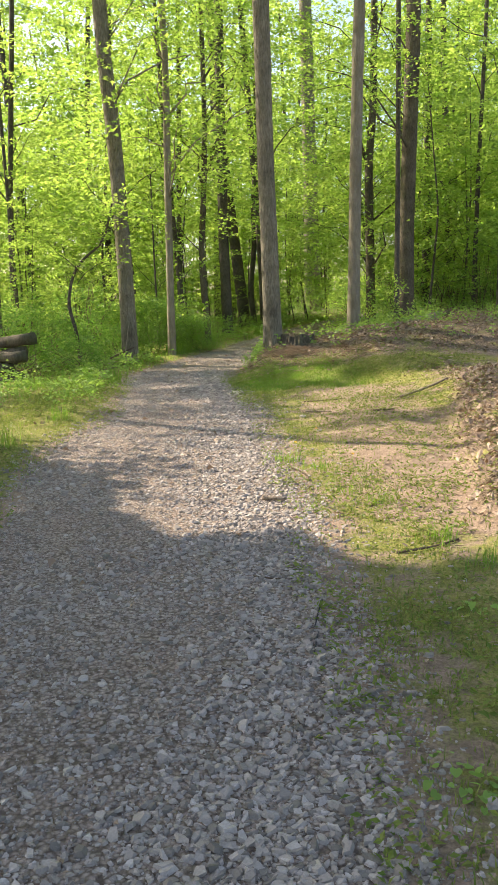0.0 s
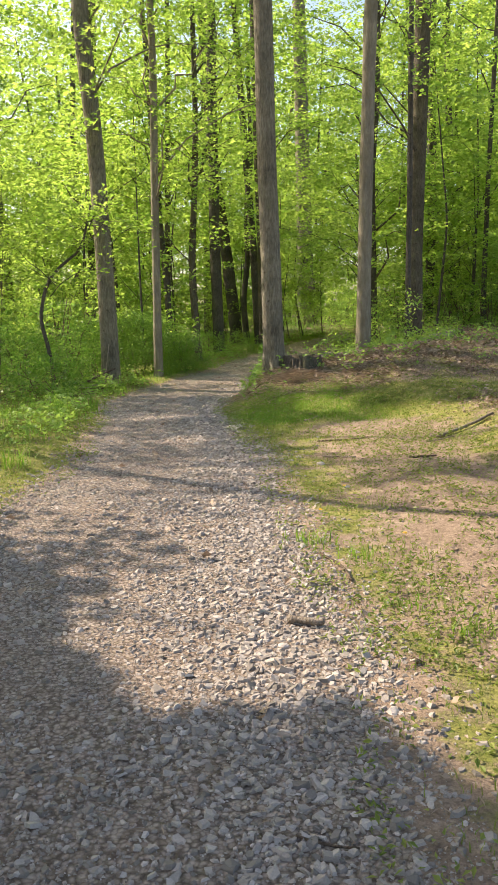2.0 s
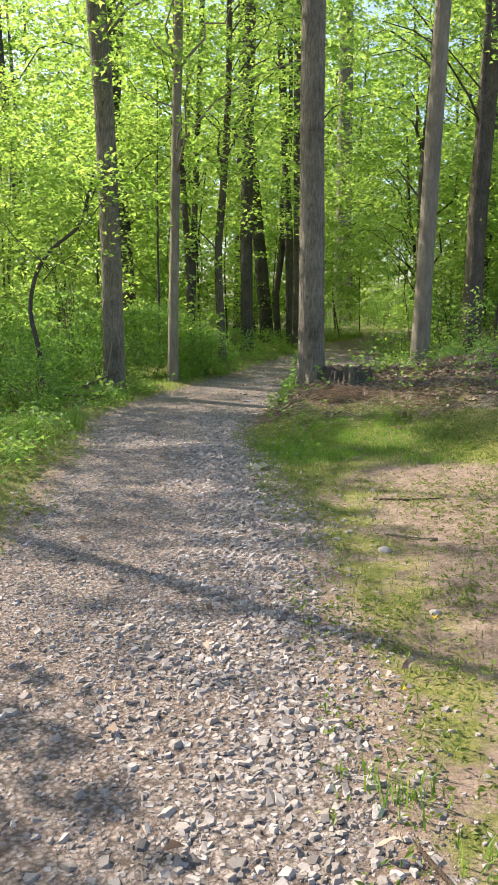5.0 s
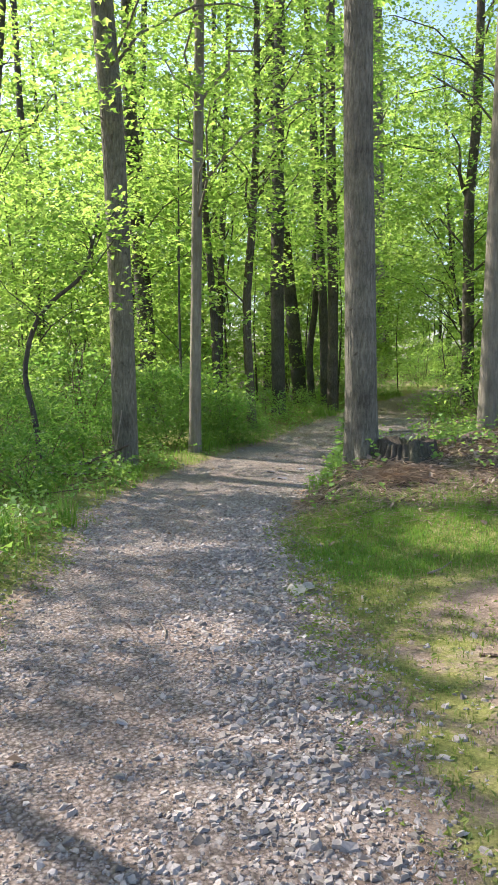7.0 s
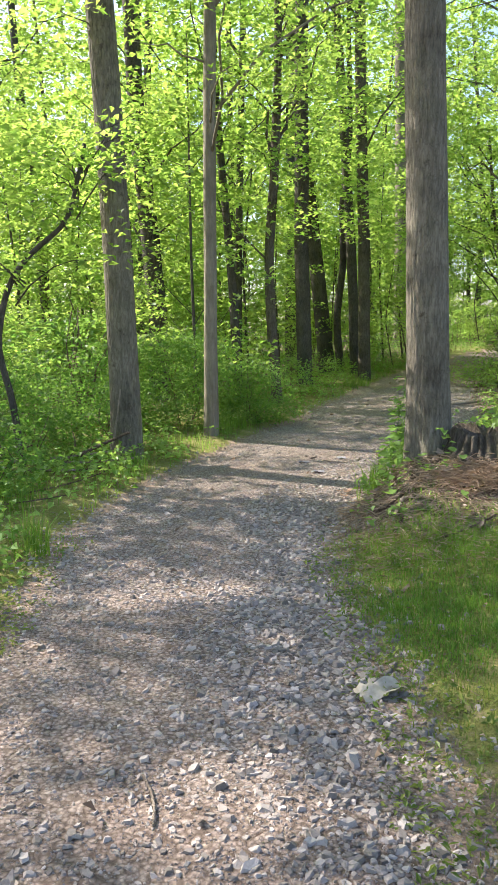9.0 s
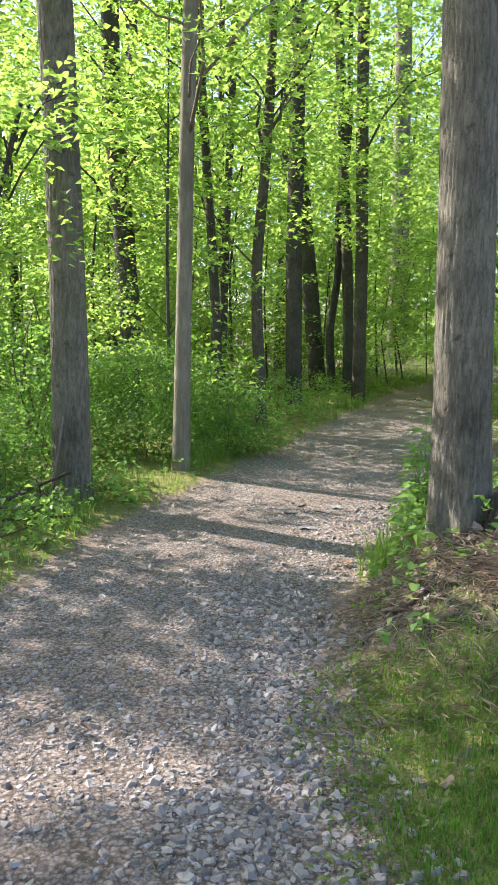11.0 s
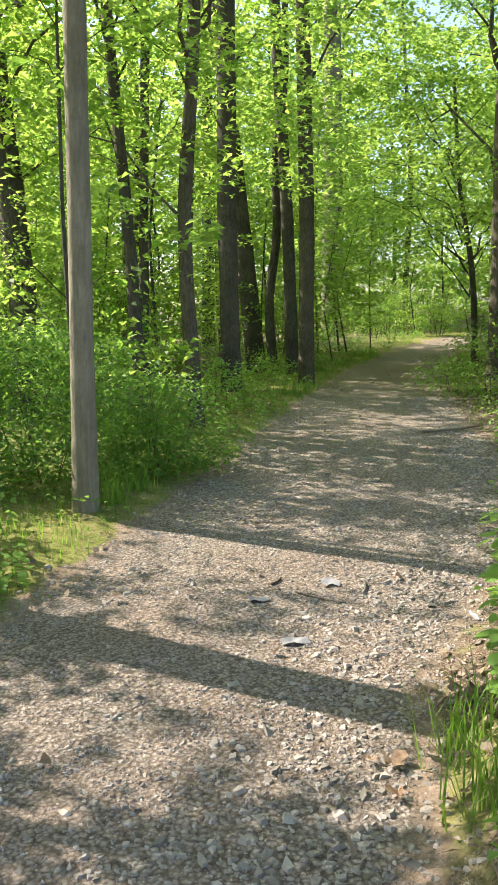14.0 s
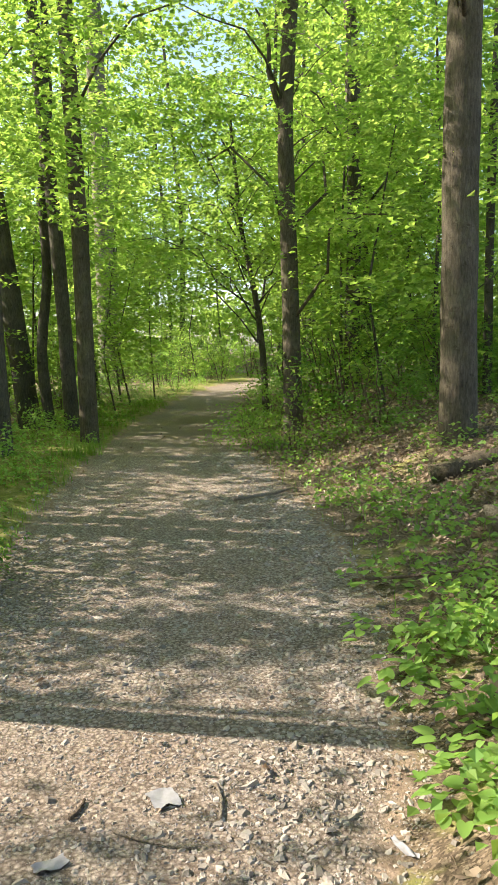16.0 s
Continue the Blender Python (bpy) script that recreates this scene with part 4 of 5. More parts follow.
def far_right_share(x, y):
    d = x - edges(y)[1]
    return smooth(-0.05, 0.2, d) * (1 - smooth(0.7, 1.5, d)) * (0.15 + 0.85 * tufts(x, y, 2.2))


sward("bank_grass", "green grass at the foot of the bank", 65, 20000, 0.6, 9.0, 18.6, 44.0, 0.16, 0.004, far_right_share, GRASS_LUSH)


def leaf_litter():
    rng = np.random.default_rng(8)
    n = 150000
    x, y = rng.uniform(-5, 6, n), rng.uniform(3.5, 30, n)
    g, gr, li = cover(x, y)
    li = li * np.where(y > 15.3, smooth(0.0, 0.9, x - edges(y)[1] + (x < 0) * 3), 1.0)
    keep = rng.random(n) < li * (1 - g) * (0.35 + 0.65 * tufts(x, y, 1.1)) * np.where((y < 15.6) & (y > 12) & (x < 0.9), 0.8, 1.0) + 0.006 + leaf_mound(x - edges(y)[1], y)
    x, y = x[keep], y[keep]
    n = len(x)
    pile = leaf_mound(x - edges(y)[1], y)
    c = np.stack([x, y, height(x, y) + 0.012 + rng.random(n) * (0.035 + 0.10 * pile)], 1)
    a = rng.uniform(0, 2 * np.pi, n)
    near = (y > 12.5) & (y < 22) & (x > -0.8) & (x < 3.6) | (y < 12.5) & (x > 0)
    far = ~near & (rng.random(n) < 0.75)
    near &= rng.random(n) < 0.8
    v, f = leaf_arrays(rng, c[far], np.stack([np.cos(a), np.sin(a), 0 * a], 1)[far] * 1.5, 0.062, 0.044, 0.8, 0.0)
    v2, f2 = curled_arrays(rng, c[near], 0.068, 0.05)
    v, f = np.vstack([v, v2]), np.vstack([f, f2 + len(v)])
    v[:, 2] = np.maximum(v[:, 2], height(v[:, 0], v[:, 1]) + 0.004)
    tagged(new("leaf_litter", mesh_of("leaf_litter", v, f, LITTER)), "curled brown fallen leaves covering the bank", "leaves", kind="stuff")


leaf_litter()


def ground_cover():
    rng = np.random.default_rng(9)
    n = 7600
    x, y = rng.uniform(-7, 9, n), rng.uniform(13.5, 47, n)
    x[:650], y[:650] = rng.uniform(-4.6, -2.2, 650), rng.uniform(10.0, 18.5, 650)
    x[650:1450], y[650:1450] = rng.uniform(0.3, 2.6, 800), rng.uniform(15.8, 22, 800)
    xl, xr = edges(y)
    d = np.maximum(x - xr, xl - x)
    keep = (d > 0.25) & (rng.random(n) < 0.25 + 0.75 * tufts(x, y, 0.9))
    x, y = x[keep], y[keep]
    hub = np.stack([x, y, height(x, y) + rng.uniform(0.03, 0.22, len(x))], 1)
    p, o = spray_points(rng, hub, np.zeros_like(hub), 0.13, 12)
    p[:, 2] = np.maximum(p[:, 2], height(p[:, 0], p[:, 1]) + 0.01)
    v, f = leaf_arrays(rng, p, o, 0.06, 0.05, 0.5)
    tagged(new("ground_cover", mesh_of("ground_cover", v, f, LEAF_WEED)), "low green seedlings and creepers on the woodland floor", "plants", kind="stuff")


ground_cover()


def lawn_plants():
    rng = np.random.default_rng(10)
    n = 15000
    x, y = rng.uniform(-3.4, 3.2, n), rng.uniform(1.5, 13.5, n)
    xl, xr = edges(y)
    d = np.maximum(x - xr, xl - x)
    keep = (d > -0.12) & (rng.random(n) < (0.2 + 0.8 * tufts(x, y, 1.6)))
    x, y = x[keep], y[keep]
    hub = np.stack([x, y, height(x, y) + rng.uniform(0.012, 0.04, len(x))], 1)
    p, o = spray_points(rng, hub, np.zeros_like(hub), 0.05, 9)
    p[:, 2] = np.maximum(p[:, 2], height(p[:, 0], p[:, 1]) + 0.006)
    v, f = leaf_arrays(rng, p, o, 0.03, 0.014, 0.6)
    tagged(new("lawn_weeds", mesh_of("lawn_weeds", v, f, GRASS)), "tiny clover-like weeds in the mossy grass", "plants", kind="stuff")


def debris():
    """Chips of dead leaf, bark and twig over the verges."""
    rng = np.random.default_rng(14)
    n = 24000
    x, y = rng.uniform(-4, 4, n), rng.uniform(1.2, 24, n)
    xl, xr = edges(y)
    d = np.maximum(x - xr, xl - x)
    keep = rng.random(n) < np.where(d > 0, 0.8, 0.15)
    x, y = x[keep], y[keep]
    n = len(x)
    a = rng.uniform(0, 2 * np.pi, n)
    c = np.stack([x, y, height(x, y) + rng.uniform(0.006, 0.02, n)], 1)
    thin = rng.random(n) < 0.4
    v, f = leaf_arrays(rng, c, np.stack([np.cos(a), np.sin(a), 0 * a], 1) * 2, np.where(thin, 0.06, 0.024)[:, None], np.where(thin, 0.005, 0.018)[:, None], 0.25, 0.0)
    v[:, 2] = np.maximum(v[:, 2], height(v[:, 0], v[:, 1]) + 0.004)
    tagged(new("forest_debris", mesh_of("forest_debris", v, f, LITTER)), "chips of dead leaf, bark and twig on the verges", "debris", kind="stuff")


lawn_plants()
debris()

# ---------------------------------------------------------------- shrubs along the track
def plant_shrub(seed, x, y, r, h, n, leaf_len, label, leaf=LEAF_DEEP, name="shrub"):
    t = thing(name, x, y, float(height(x, y)), label, "shrub")
    for nm, me in shrub_mesh(seed, r, h, n, leaf_len, leaf, 0.007):
        part(nm, me, t)


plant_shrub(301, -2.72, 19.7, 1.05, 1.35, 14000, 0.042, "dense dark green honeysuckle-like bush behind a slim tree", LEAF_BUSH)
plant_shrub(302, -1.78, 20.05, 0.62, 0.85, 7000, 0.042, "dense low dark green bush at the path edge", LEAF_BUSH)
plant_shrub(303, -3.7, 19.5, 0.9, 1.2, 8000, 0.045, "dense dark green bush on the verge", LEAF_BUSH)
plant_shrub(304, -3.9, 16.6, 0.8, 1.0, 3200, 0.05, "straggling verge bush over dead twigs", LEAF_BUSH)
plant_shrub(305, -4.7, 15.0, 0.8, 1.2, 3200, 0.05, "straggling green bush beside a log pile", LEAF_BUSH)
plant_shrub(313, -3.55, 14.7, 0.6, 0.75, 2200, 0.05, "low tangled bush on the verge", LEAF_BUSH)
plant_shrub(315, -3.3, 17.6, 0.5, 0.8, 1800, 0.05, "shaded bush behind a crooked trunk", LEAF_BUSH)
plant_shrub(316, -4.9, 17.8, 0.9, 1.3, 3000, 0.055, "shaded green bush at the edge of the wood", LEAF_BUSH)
plant_shrub(306, 2.0, 16.9, 0.7, 1.3, 700, 0.06, "thin brambles at the foot of a pale tree", LEAF)
plant_shrub(307, 2.9, 25.2, 0.6, 1.2, 500, 0.07, "sparse multi-stemmed bush on the bank", LEAF)
plant_shrub(308, 3.6, 28.5, 0.9, 0.9, 1400, 0.07, "low bright green bush on the corner of the bank", LEAF_WEED)
plant_shrub(309, 2.7, 26.8, 0.7, 0.5, 1000, 0.06, "low green plants spilling to the path edge", LEAF_WEED)
plant_shrub(310, -0.6, 28.6, 0.5, 0.6, 700, 0.06, "low bush at the foot of dark trees", LEAF_WEED)
plant_shrub(311, -1.3, 24.3, 0.6, 0.7, 900, 0.06, "low green bush on the path edge", LEAF_WEED)
plant_shrub(312, 3.0, 17.6, 0.8, 1.1, 900, 0.07, "leafy green bush on the bank", LEAF)


# ---------------------------------------------------------------- broad-leaved weeds
def weed_leaf(seed, length, width):
    """A heart-shaped leaf with a folded midrib, its stalk end at the origin."""
    bm = bmesh.new()
    outline = [(0.0, 0.0), (-0.12, 0.2), (-0.1, 0.38), (0.05, 0.5), (0.28, 0.55), (0.52, 0.5), (0.75, 0.36), (0.91, 0.18), (1.0, 0.0)]
    rib = [bm.verts.new((length * u, 0, -0.10 * length * u * u)) for u in (0.0, 0.04, 0.1, 0.2, 0.36, 0.55, 0.76, 0.9, 1.0)]
    for side in (1, -1):
        rim = [rib[0]] + [bm.verts.new((length * u, side * width * v, 0.10 * length * v * 2 - 0.12 * length * u * u)) for u, v in outline[1:-1]] + [rib[-1]]
        for i in range(8):
            quad = [rib[i], rib[i + 1], rim[i + 1], rim[i]]
            quad = [q for k, q in enumerate(quad) if q not in quad[:k]]
            if len(quad) > 2:
                bm.faces.new(quad if side > 0 else quad[::-1])
    for face in bm.faces:
        face.smooth = True
    me = bpy.data.meshes.new("leaf")
    bm.to_mesh(me)
    bm.free()
    me.materials.append(LEAF_WEED)
    return me


WEED_LEAVES = [weed_leaf(0, 0.085, 0.085), weed_leaf(1, 0.07, 0.06), weed_leaf(2, 0.11, 0.07)]


def weed(seed, x, y, h, r, leaves, label="bright green broad-leaved weed at the path edge"):
    rng = np.random.default_rng(seed)
    t = thing("broadleaf_weed", x, y, float(height(x, y)), label, "weed", "weeds beside the path")
    for k in range(max(3, leaves // 6) if h > 0.16 else 0):
        a = rng.uniform(0, 2 * np.pi)
        rr = r * rng.uniform(0.2, 0.9)
        top = np.array([np.cos(a) * rr, np.sin(a) * rr, h * rng.uniform(0.6, 1.0)])
        part("stem", solid("stem", [limb(rng, np.array([0, 0, -0.03]), top, 0.004, 4, 5, 0.1)], LEAF_WEED), t)
    for k in range(int(leaves * 1.5) if y > 14.8 else int(leaves * 0.6)):
        a = rng.uniform(0, 2 * np.pi)
        rr = r * math.sqrt(rng.random())
        z = h * (0.15 + 0.85 * rng.random()) * (1 - 0.35 * (rr / r) ** 2)
        leaf = part("leaf", WEED_LEAVES[int(rng.integers(3))], t)
        s = rng.uniform(0.42, 0.78) * (0.5 if y < 4 else 1.0)
        leaf.matrix_basis = pose(math.cos(a) * rr, math.sin(a) * rr, z, rng.normal(0, 13), rng.normal(6, 11), math.degrees(a) + rng.normal(0, 40)) @ Matrix.Scale(s, 4)


for i, (x, y, h, r, k) in enumerate(((0.0, 15.15, 0.4, 0.14, 60), (0.05, 15.38, 0.65, 0.15, 70), (0.1, 15.55, 0.9, 0.15, 80), (-0.02, 14.75, 0.22, 0.2, 26), (0.5, 16.65, 0.11, 0.2, 40), (0.62, 16.3, 0.12, 0.22, 44), (0.68, 16.95, 0.10, 0.16, 26), (0.78, 17.6, 0.11, 0.2, 26), (1.15, 18.05, 0.15, 0.22, 36), (0.95, 18.3, 0.15, 0.2, 22), (-0.12, 14.05, 0.2, 0.14, 16), (1.35, 19.2, 0.16, 0.25, 24), (0.35, 14.15, 0.14, 0.15, 12), (1.45, 15.9, 0.25, 0.3, 30), (-3.1, 12.6, 0.3, 0.3, 40), (-2.9, 13.4, 0.35, 0.3, 40), (0.85, 17.75, 0.14, 0.15, 16), (0.0, 14.35, 0.16, 0.15, 26), (-0.12, 14.6, 0.2, 0.14, 26), (0.05, 14.12, 0.12, 0.12, 14), (-0.05, 14.9, 0.3, 0.14, 34), (0.95, 16.6, 0.12, 0.2, 26), (1.2, 17.2, 0.12, 0.22, 26), (0.42, 16.2, 0.12, 0.2, 30), (0.75, 16.0, 0.13, 0.22, 30), (0.88, 17.15, 0.12, 0.2, 26), (0.3, 15.85, 0.12, 0.16, 20), (-3.35, 15.1, 0.5, 0.2, 34), (-2.45, 17.3, 0.14, 0.2, 30), (-2.3, 17.0, 0.12, 0.18, 24), (-2.65, 17.5, 0.2, 0.2, 34), (0.54, 2.16, 0.06, 0.1, 26), (0.62, 2.06, 0.06, 0.08, 22), (0.95, 3.37, 0.08, 0.09, 26), (0.9, 2.6, 0.05, 0.09, 14), (0.3, 13.75, 0.1, 0.12, 10), (-0.1, 13.65, 0.12, 0.1, 9))):
    weed(400 + i, x, y, h, r, k)


def grass_tuft(seed, x, y, tall, count, spread=0.07):
    rng = np.random.default_rng(seed)
    bx, by = x + rng.normal(0, spread, count), y + rng.normal(0, spread, count)
    v, f = blade_arrays(rng, bx, by, tall * np.ones(count), 0.004, 0.9)
    z = float(height(x, y))
    v -= [x, y, z]
    ob = new("grass_tuft", mesh_of("grass_tuft", v, f, GRASS_LUSH))
    ob.location = (x, y, z)
    tagged(ob, "tuft of long green grass at the path edge", "grass tuft", "grass tufts", "stuff")


for i, (x, y, h, k) in enumerate(((0.18, 6.7, 0.10, 60), (0.42, 6.4, 0.08, 40), (-0.2, 14.95, 0.24, 90), (-0.2, 15.3, 0.3, 60), (-2.0, 18.75, 0.3, 80), (-1.85, 19.2, 0.3, 80), (-2.5, 13.2, 0.32, 90), (-2.75, 12.4, 0.34, 90), (0.5, 5.6, 0.06, 40), (0.75, 5.2, 0.07, 40), (1.0, 4.4, 0.09, 60), (1.15, 3.9, 0.1, 60), (0.3, 5.2, 0.05, 30), (-2.35, 9.0, 0.2, 60), (-2.5, 7.4, 0.22, 80), (-2.6, 6.4, 0.22, 80), (0.12, 26.6, 0.3, 80), (-0.15, 26.2, 0.3, 80))):
    grass_tuft(500 + i, x, y, h, k)


# ---------------------------------------------------------------- stump, logs, sticks and scraps
def stump(x, y):
    """A low stump whose weathered sides have rotted into deep upright flutes."""
    rng = np.random.default_rng(21)
    z = float(height(x, y))
    t = thing("tree_stump", x, y, z, "low weathered tree stump with fluted dark sides", "stump")
    seg = 180
    ang = np.linspace(0, 2 * np.pi, seg, endpoint=False)
    wander = 0.5 * np.sin(3 * ang + 1.0) + 0.3 * np.sin(7 * ang)
    flute = np.abs(np.sin(15 * ang + 2.2 * wander)) ** 0.6
    broad = 1 + 0.08 * np.sin(3 * ang + 0.4) + 0.06 * np.sin(5 * ang + 2.0)
    crest = 0.02 * np.sin(4 * ang) + 0.022 * flute + rng.normal(0, 0.006, seg)
    rings = []
    for share, rr, cut in ((-0.8, 0.38, 0.3), (0.0, 0.35, 0.6), (0.2, 0.325, 1.0), (0.45, 0.305, 1.0), (0.7, 0.29, 1.0), (0.9, 0.28, 0.9), (1.0, 0.26, 0.6)):
        lean = 0.03 * share * np.sin(9 * ang + 1.5)
        rad = rr * broad * (1 - 0.17 * cut * (1 - flute)) + lean + rng.normal(0, 0.003, seg)
        rings.append(np.stack([np.cos(ang) * rad, np.sin(ang) * rad, 0.145 * share + crest * max(share, 0)], 1))
    v = np.vstack(rings)
    i, j = np.meshgrid(np.arange(len(rings) - 1), np.arange(seg), indexing="ij")
    k = (j + 1) % seg
    q = np.stack([i * seg + j, i * seg + k, (i + 1) * seg + k, (i + 1) * seg + j], -1).reshape(-1, 4)
    part("bark", mesh_of("bark", v, q, BARK_BROWN, True), t, "deeply fluted grey-brown sides")
    top = np.vstack([rings[-1], rings[-1] * [0.6, 0.6, 0.9] - [0, 0, 0.02], [[0, 0, 0.10]]])
    j = np.arange(seg)
    k = (j + 1) % seg
    q = np.vstack([np.stack([j, k, seg + k, seg + j], 1), np.stack([seg + j, seg + k, np.full(seg, 2 * seg), seg + j], 1)])
    flat, sides = tidy(q)
    part("cut_face", mesh_of("cut_face", top, flat, MOSSY, True, sides), t, "mossy rotted top")


STRAW = leaf_material("dry_straw", (0.24, 0.17, 0.11), (0.58, 0.46, 0.32), (0.2, 0.12, 0.06), (0.42, 0.30, 0.18), 0.2)


def straw():
    """Dry grass and pine straw heaped before the stump and strewn over the bank."""
    rng = np.random.default_rng(23)
    n = 6000
    heap = rng.random(n) < 0.45
    x = np.where(heap, rng.normal(0.5, 0.16, n), rng.uniform(-0.5, 1.8, n))
    y = np.where(heap, rng.normal(13.98, 0.09, n), rng.uniform(12.9, 14.6, n))
    a = rng.uniform(0, 2 * np.pi, n)
    rise = np.where(heap, rng.random(n) * 0.07 * np.exp(-((x - 0.5) / 0.2) ** 2), 0.0) + 0.01 + rng.random(n) * 0.012
    c = np.stack([x, y, height(x, y) + rise], 1)
    v, f = leaf_arrays(rng, c, np.stack([np.cos(a), np.sin(a), 0 * a], 1) * 2, 0.12, 0.004, 0.25, 0.05)
    v[:, 2] = np.maximum(v[:, 2], height(v[:, 0], v[:, 1]) + 0.004)
    tagged(new("dry_straw", mesh_of("dry_straw", v, f, STRAW)), "dry brown grass stalks heaped before the stump", "straw", kind="stuff")


stump(0.58, 14.48)
straw()


def log(name, a, b, r, label, category, material, seed, bend=0.05, group=""):
    rng = np.random.default_rng(seed)
    a, b = np.array(a, float), np.array(b, float)
    mid = (a + b) / 2
    n = 9
    t = np.linspace(0, 1, n)[:, None]
    p = a + (b - a) * t - mid
    side = np.cross(b - a, [0, 0, 1.0])
    p += np.sin(t * np.pi) * side * bend + rng.normal(0, r * 0.12, (n, 3))
    rad = r * np.linspace(1.0, 0.72, n) * (1 + rng.normal(0, 0.06, n))
    ob = new(name, solid(name, [tube(p, rad, 9 if r > 0.03 else 5, rng, 0.2)], material))
    ob.location = mid
    return tagged(ob, label, category, group)


def on_ground(x, y, up_by=0.0):
    return (x, y, float(height(x, y)) + up_by)


log("fallen_log", on_ground(3.1, 21.6, 0.06), on_ground(4.9, 21.15, 0.10), 0.11, "fallen log half covered in yellow-green moss", "log", MOSSY, 31)
log("fallen_log", on_ground(2.45, 19.6, 0.08), on_ground(4.2, 19.2, 0.12), 0.12, "weathered fallen log in brown leaves", "log", DEAD_WOOD, 32, 0.08)
for i, (a, b, r) in enumerate((((-4.25, 13.6, 0.1), (-6.2, 14.1, 0.1), 0.13), ((-4.3, 13.95, 0.12), (-6.1, 14.4, 0.14), 0.14), ((-4.4, 13.7, 0.36), (-6.3, 14.2, 0.36), 0.11), ((-4.2, 14.0, 0.62), (-6.0, 13.9, 0.34), 0.10), ((-4.5, 14.2, 0.42), (-5.9, 14.9, 0.7), 0.08), ((-4.0, 13.85, 0.84), (-6.0, 14.2, 0.66), 0.11), ((-4.1, 13.6, 0.55), (-6.0, 13.9, 0.5), 0.10))):
    log("log", (a[0], a[1], a[2] + 0.02), (b[0], b[1], b[2] + 0.02), r, "weathered brown log stacked in a brush pile", "log", BARK_BROWN, 40 + i, 0.03, "logs of the brush pile")

STICK = "thin dry stick lying on the ground"
for i, (x, y, length, turn, r, lift) in enumerate(((0.05, 5.4, 0.17, -20, 0.020, 0.02), (0.26, 6.2, 0.5, 105, 0.010, 0.01), (1.72, 9.9, 0.3, 10, 0.010, 0.010), (0.89, 4.27, 0.4, 20, 0.008, 0.008), (-1.15, 10.6, 0.28, 110, 0.006, 0.008), (1.35, 9.0, 0.25, 5, 0.012, 0.012), (2.05, 10.2, 0.8, 30, 0.02, 0.02), (-0.15, 13.95, 0.2, 10, 0.016, 0.016), (-0.3, 17.0, 0.22, 80, 0.008, 0.008), (-0.78, 17.1, 0.12, 60, 0.008, 0.008), (-0.55, 16.85, 0.3, -35, 0.006, 0.008), (1.7, 18.9, 1.2, -25, 0.012, 0.06), (2.0, 18.2, 0.9, 60, 0.010, 0.05), (2.3, 18.6, 0.7, -70, 0.010, 0.08), (1.6, 22.5, 0.9, 25, 0.02, 0.03), (0.35, 13.4, 0.6, 35, 0.008, 0.02), (0.2, 14.2, 0.4, -40, 0.006, 0.03), (-3.2, 15.9, 1.3, 15, 0.012, 0.06), (-3.5, 16.2, 1.5, 40, 0.014, 0.12), (-3.0, 16.3, 0.9, 100, 0.010, 0.10), (-3.7, 15.8, 1.4, -15, 0.012, 0.08), (0.75, 10.3, 0.5, -10, 0.010, 0.01), (0.62, 9.3, 0.35, -30, 0.010, 0.01), (0.4, 15.6, 0.6, 60, 0.006, 0.05), (-0.9, 2.9, 0.12, 20, 0.004, 0.006), (0.0, 3.9, 0.18, -20, 0.005, 0.006), (0.55, 11.9, 0.3, 50, 0.008, 0.02))):
    c, s = math.cos(radians(turn)) * length / 2, math.sin(radians(turn)) * length / 2
    log("stick", on_ground(x - c, y - s, lift), on_ground(x + c, y + s, lift * 1.1), r, STICK, "stick", TWIG if i % 2 else DEAD_WOOD, 60 + i, 0.06, "sticks on the ground")


for i, (a, b, r, bend) in enumerate((((-3.35, 16.2, 0.22), (-2.6, 16.25, 0.26), 0.016, 0.1), ((-3.15, 16.15, 0.30), (-2.66, 16.3, 0.52), 0.02, -0.08), ((-2.92, 16.5, 0.2), (-2.8, 16.55, 0.95), 0.012, 0.1), ((-3.6, 15.9, 0.2), (-2.75, 15.95, 0.21), 0.012, 0.12))):
    log("fallen_branch", a, b, r, "bare grey fallen branch at the foot of a crooked trunk", "branch", DEAD_WOOD if i % 2 == 0 else TWIG, 95 + i, bend, "fallen branches on the verge")

twigs = np.random.default_rng(90)
for i in range(22):
    x, y = twigs.uniform(-4.6, -3.0), twigs.uniform(14.2, 16.6)
    length, turn = twigs.uniform(0.5, 1.4), twigs.uniform(0, math.pi)
    c, s = math.cos(turn) * length / 2, math.sin(turn) * length / 2
    log("stick", on_ground(x - c, y - s, 0.02), on_ground(x + c, y + s, twigs.uniform(0.05, 0.5)), 0.008, "dead grey twig tangled in the verge brush", "stick", TWIG, 600 + i, 0.1, "brush twigs")


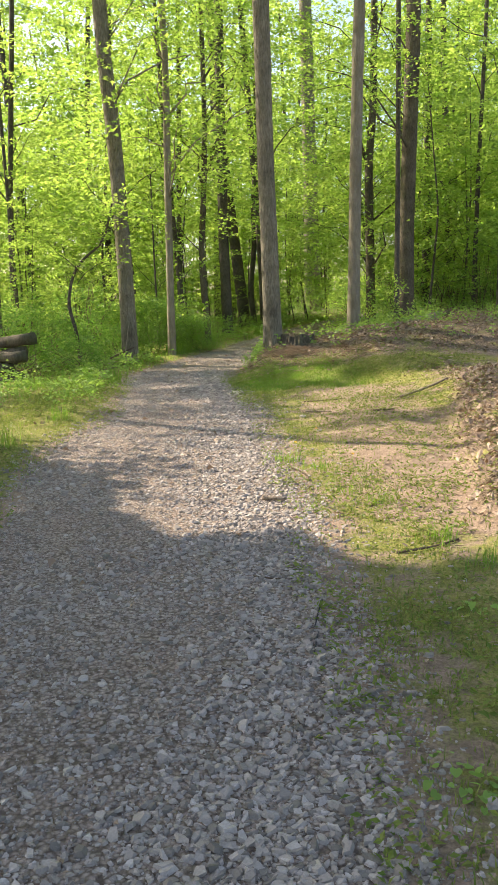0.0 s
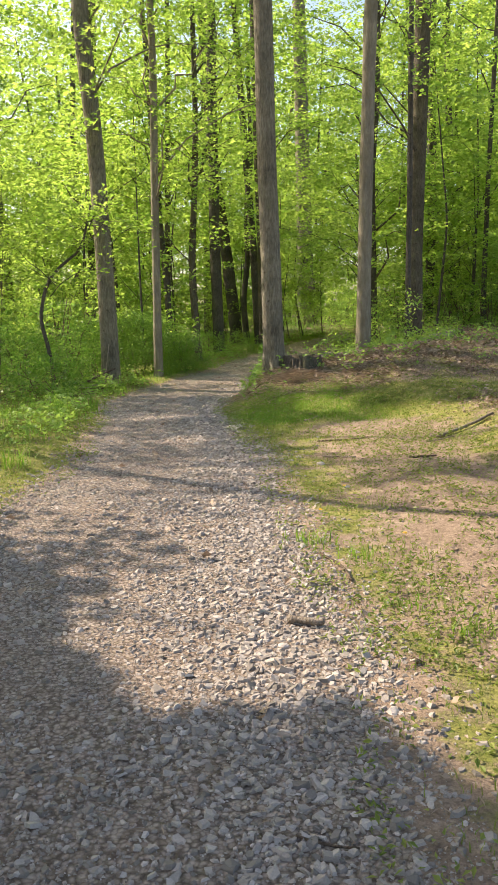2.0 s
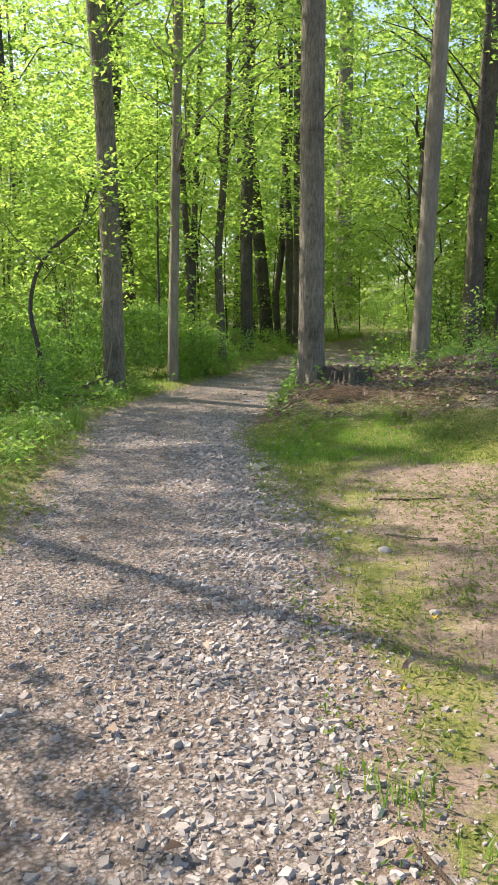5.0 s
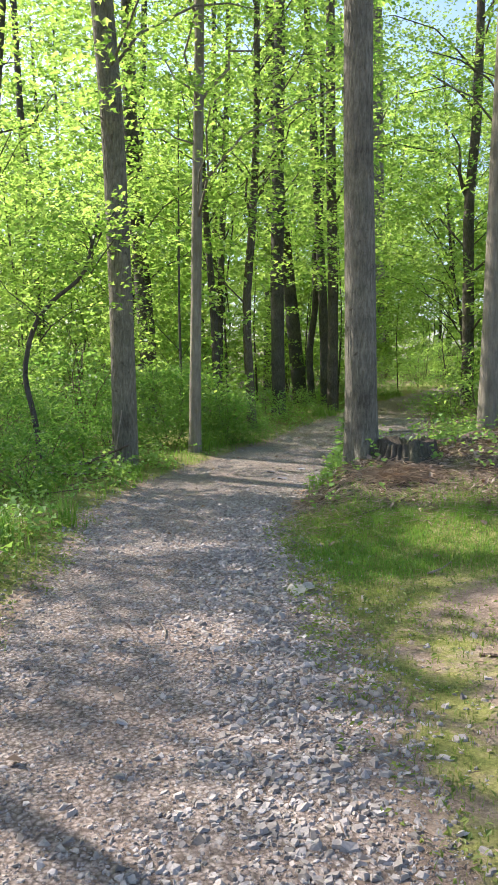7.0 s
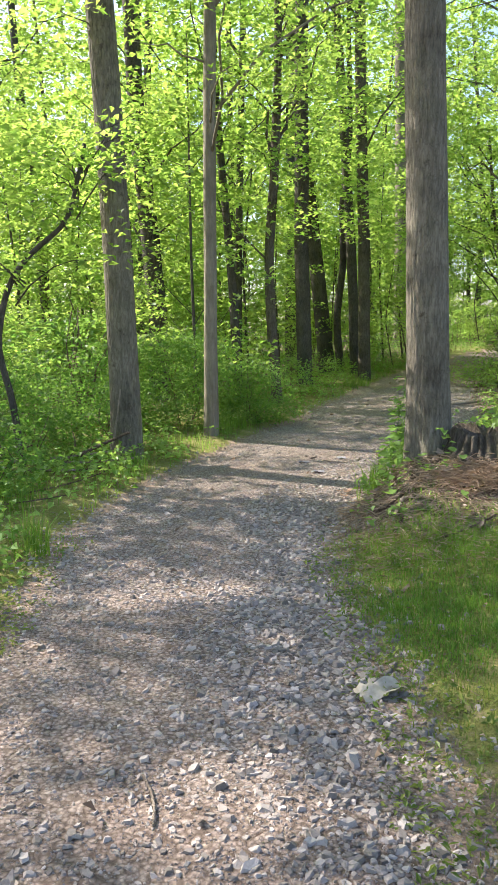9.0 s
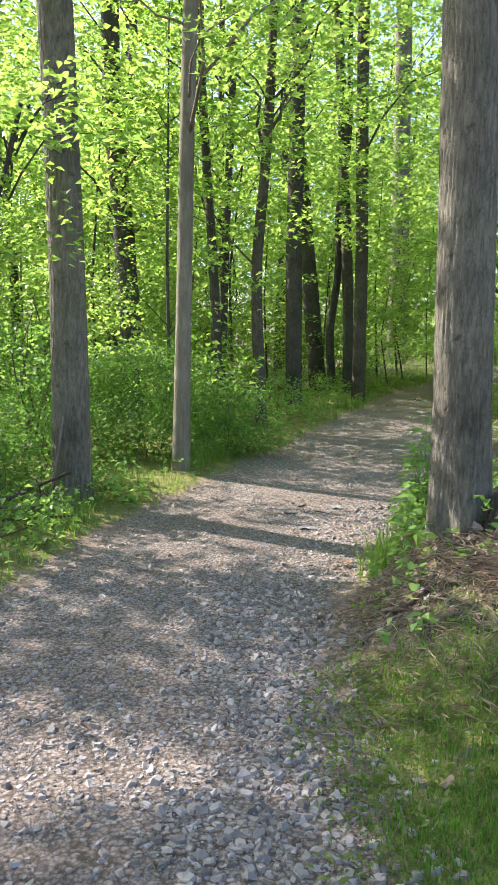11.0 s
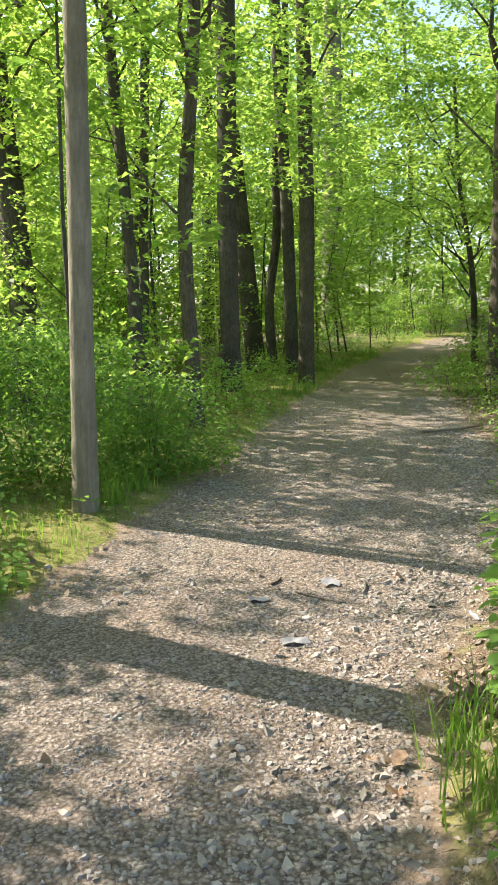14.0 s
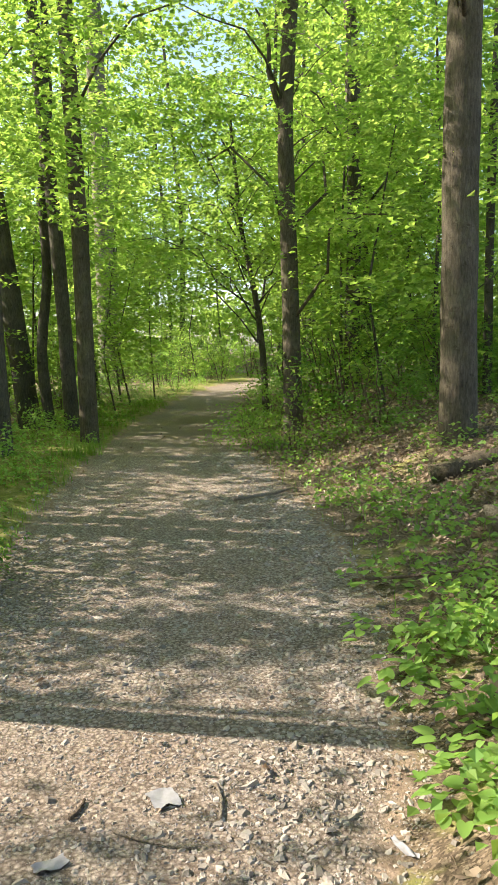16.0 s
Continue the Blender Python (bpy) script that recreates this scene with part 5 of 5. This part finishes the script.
def scrap(name, x, y, w, d, turn, label, category, material, seed, curl=0.012):
    """A crumpled thin piece lying on the ground."""
    rng = np.random.default_rng(seed)
    n, m = 9, 6
    u, v = np.meshgrid(np.linspace(-0.5, 0.5, n), np.linspace(-0.5, 0.5, m), indexing="ij")
    edge = 1 + 0.08 * np.sin(7 * u + seed) + 0.06 * np.sin(11 * v + 2 * seed)
    px, py = u * w * edge, v * d * edge
    pz = 0.009 + curl * (0.6 + np.sin(6 * u + seed) * np.cos(5 * v)) + rng.normal(0, curl * 0.2, u.shape)
    top = np.stack([px, py, pz], -1).reshape(-1, 3)
    low = top - [0, 0, 0.002]
    i, j = np.meshgrid(np.arange(n - 1), np.arange(m - 1), indexing="ij")
    a = (i * m + j).ravel()
    q = np.stack([a, a + m, a + m + 1, a + 1], 1)
    k = n * m
    ob = new(name, mesh_of(name, np.vstack([top, low]), np.vstack([q, q[:, ::-1] + k]), material, True))
    ob.matrix_basis = pose(x, y, float(height(x, y)), 0, 0, turn)
    tagged(ob, label, category)


PALE = plain_material("bleached_bark", (0.34, 0.30, 0.22), (0.58, 0.53, 0.42), 22.0, 0.8)
DRY_LEAF = plain_material("dry_maple_leaf", (0.36, 0.23, 0.14), (0.56, 0.40, 0.27), 40.0, 0.8)
scrap("bark_piece", -0.39, 11.4, 0.2, 0.1, 25, "pale curled piece of bark on the gravel", "bark", PALE, 3, 0.03)


def fallen_leaf(x, y, size, turn, seed):
    """A dry maple leaf with five pointed lobes, curled up at its tips."""
    g = np.random.default_rng(seed)
    bm = bmesh.new()
    hub = bm.verts.new((0, 0, 0.004))
    rim = []
    for i in range(11):
        a = radians(-150 + 30 * i)
        reach = size * ((0.55, 0.42, 0.85, 0.4, 0.95, 0.45, 0.95, 0.4, 0.85, 0.42, 0.55)[i] if i != 5 else 1.1) * g.uniform(0.9, 1.1)
        rim.append(bm.verts.new((math.cos(a) * reach, math.sin(a) * reach, 0.006 + 0.35 * reach * reach / size + g.uniform(0, 0.006))))
    for i in range(10):
        bm.faces.new((hub, rim[i], rim[i + 1]))
    bmesh.ops.solidify(bm, geom=bm.faces[:], thickness=0.0012)
    me = bpy.data.meshes.new("fallen_leaf")
    bm.to_mesh(me)
    bm.free()
    me.materials.append(DRY_LEAF)
    ob = new("fallen_leaf", me)
    ob.matrix_basis = pose(x, y, float(height(x, y)) + 0.012, 0, 0, turn)
    tagged(ob, "dry tan maple leaf lying on the gravel", "leaf", "fallen leaves on the path")


for i, (x, y, size, turn) in enumerate(((-0.45, 15.27, 0.06, 40), (-0.46, 15.09, 0.045, 160), (-0.52, 15.3, 0.035, 250))):
    fallen_leaf(x, y, size, turn, 900 + i)

scrap("plastic_film", -0.48, 17.07, 0.09, 0.12, 10, "torn scrap of grey plastic film on the path", "plastic scrap", PLASTIC, 5, 0.007)
scrap("plastic_film", -0.72, 16.3, 0.13, 0.07, 15, "flat strip of torn grey plastic film on the path", "plastic scrap", PLASTIC, 6, 0.008)
scrap("plastic_film", -0.88, 16.82, 0.11, 0.05, 20, "small torn strip of grey plastic film", "plastic scrap", PLASTIC, 7, 0.008)
scrap("plastic_film", 0.2, 16.55, 0.022, 0.13, 15, "narrow strip of grey plastic among weeds", "plastic scrap", PLASTIC, 8)
scrap("edging_strip", 0.19, 3.12, 0.008, 0.2, -8, "thin strip of black landscape edging in the gravel", "edging", EDGING, 9, 0.004)
scrap("edging_strip", 0.22, 3.42, 0.006, 0.3, -10, "thin strip of black landscape edging in the gravel", "edging", EDGING, 10, 0.004)


def rock(x, y, r, seed, label="fist-sized angular grey stone"):
    bm = bmesh.new()
    bmesh.ops.create_icosphere(bm, subdivisions=2, radius=r)
    g = np.random.default_rng(seed)
    off = Vector(g.uniform(-9, 9, 3))
    for v in bm.verts:
        v.co *= 1 + 0.35 * noise.noise(v.co / r * 0.9 + off)
        v.co.z *= 0.5
    me = bpy.data.meshes.new("stone")
    bm.to_mesh(me)
    bm.free()
    me.materials.append(STONE)
    ob = new("stone", me)
    ob.matrix_basis = pose(x, y, float(height(x, y)) + r * 0.12, 0, 0, g.uniform(0, 360))
    tagged(ob, label, "stone", "larger stones on the path")


for i, (x, y, r) in enumerate(((-0.31, 13.83, 0.03), (-0.07, 5.16, 0.026), (0.43, 9.06, 0.04), (-0.37, 5.5, 0.025), (-0.73, 2.85, 0.022), (-0.65, 2.8, 0.02), (0.55, 8.1, 0.028))):
    rock(x, y, r, 70 + i)


def dandelion(x, y, seed):
    rng = np.random.default_rng(seed)
    t = thing("dandelion", x, y, float(height(x, y)), "small yellow dandelion flower in the mossy verge", "flower")
    part("stem", solid("stem", [limb(rng, np.array([0, 0, -0.01]), np.array([0.01, 0, 0.07]), 0.002, 5, 4, 0.0)], LEAF_WEED), t)
    n = 40
    a = rng.uniform(0, 2 * np.pi, n)
    c = np.tile([[0.01, 0.0, 0.07]], (n, 1)) + rng.normal(0, 0.002, (n, 3))
    v, f = leaf_arrays(rng, c, np.stack([np.cos(a), np.sin(a), rng.uniform(0, 1.2, n)], 1) * 2, 0.016, 0.005, 0.3, 0.0)
    part("flower", mesh_of("flower", v, f, PETAL), t, "yellow petals")


PETAL = plain_material("yellow_petal", (0.75, 0.48, 0.02), (0.85, 0.60, 0.04), 60.0, 0.7)
for i, (x, y) in enumerate(((0.26, 7.25), (0.5, 7.9), (0.72, 6.6))):
    dandelion(x, y, 800 + i)
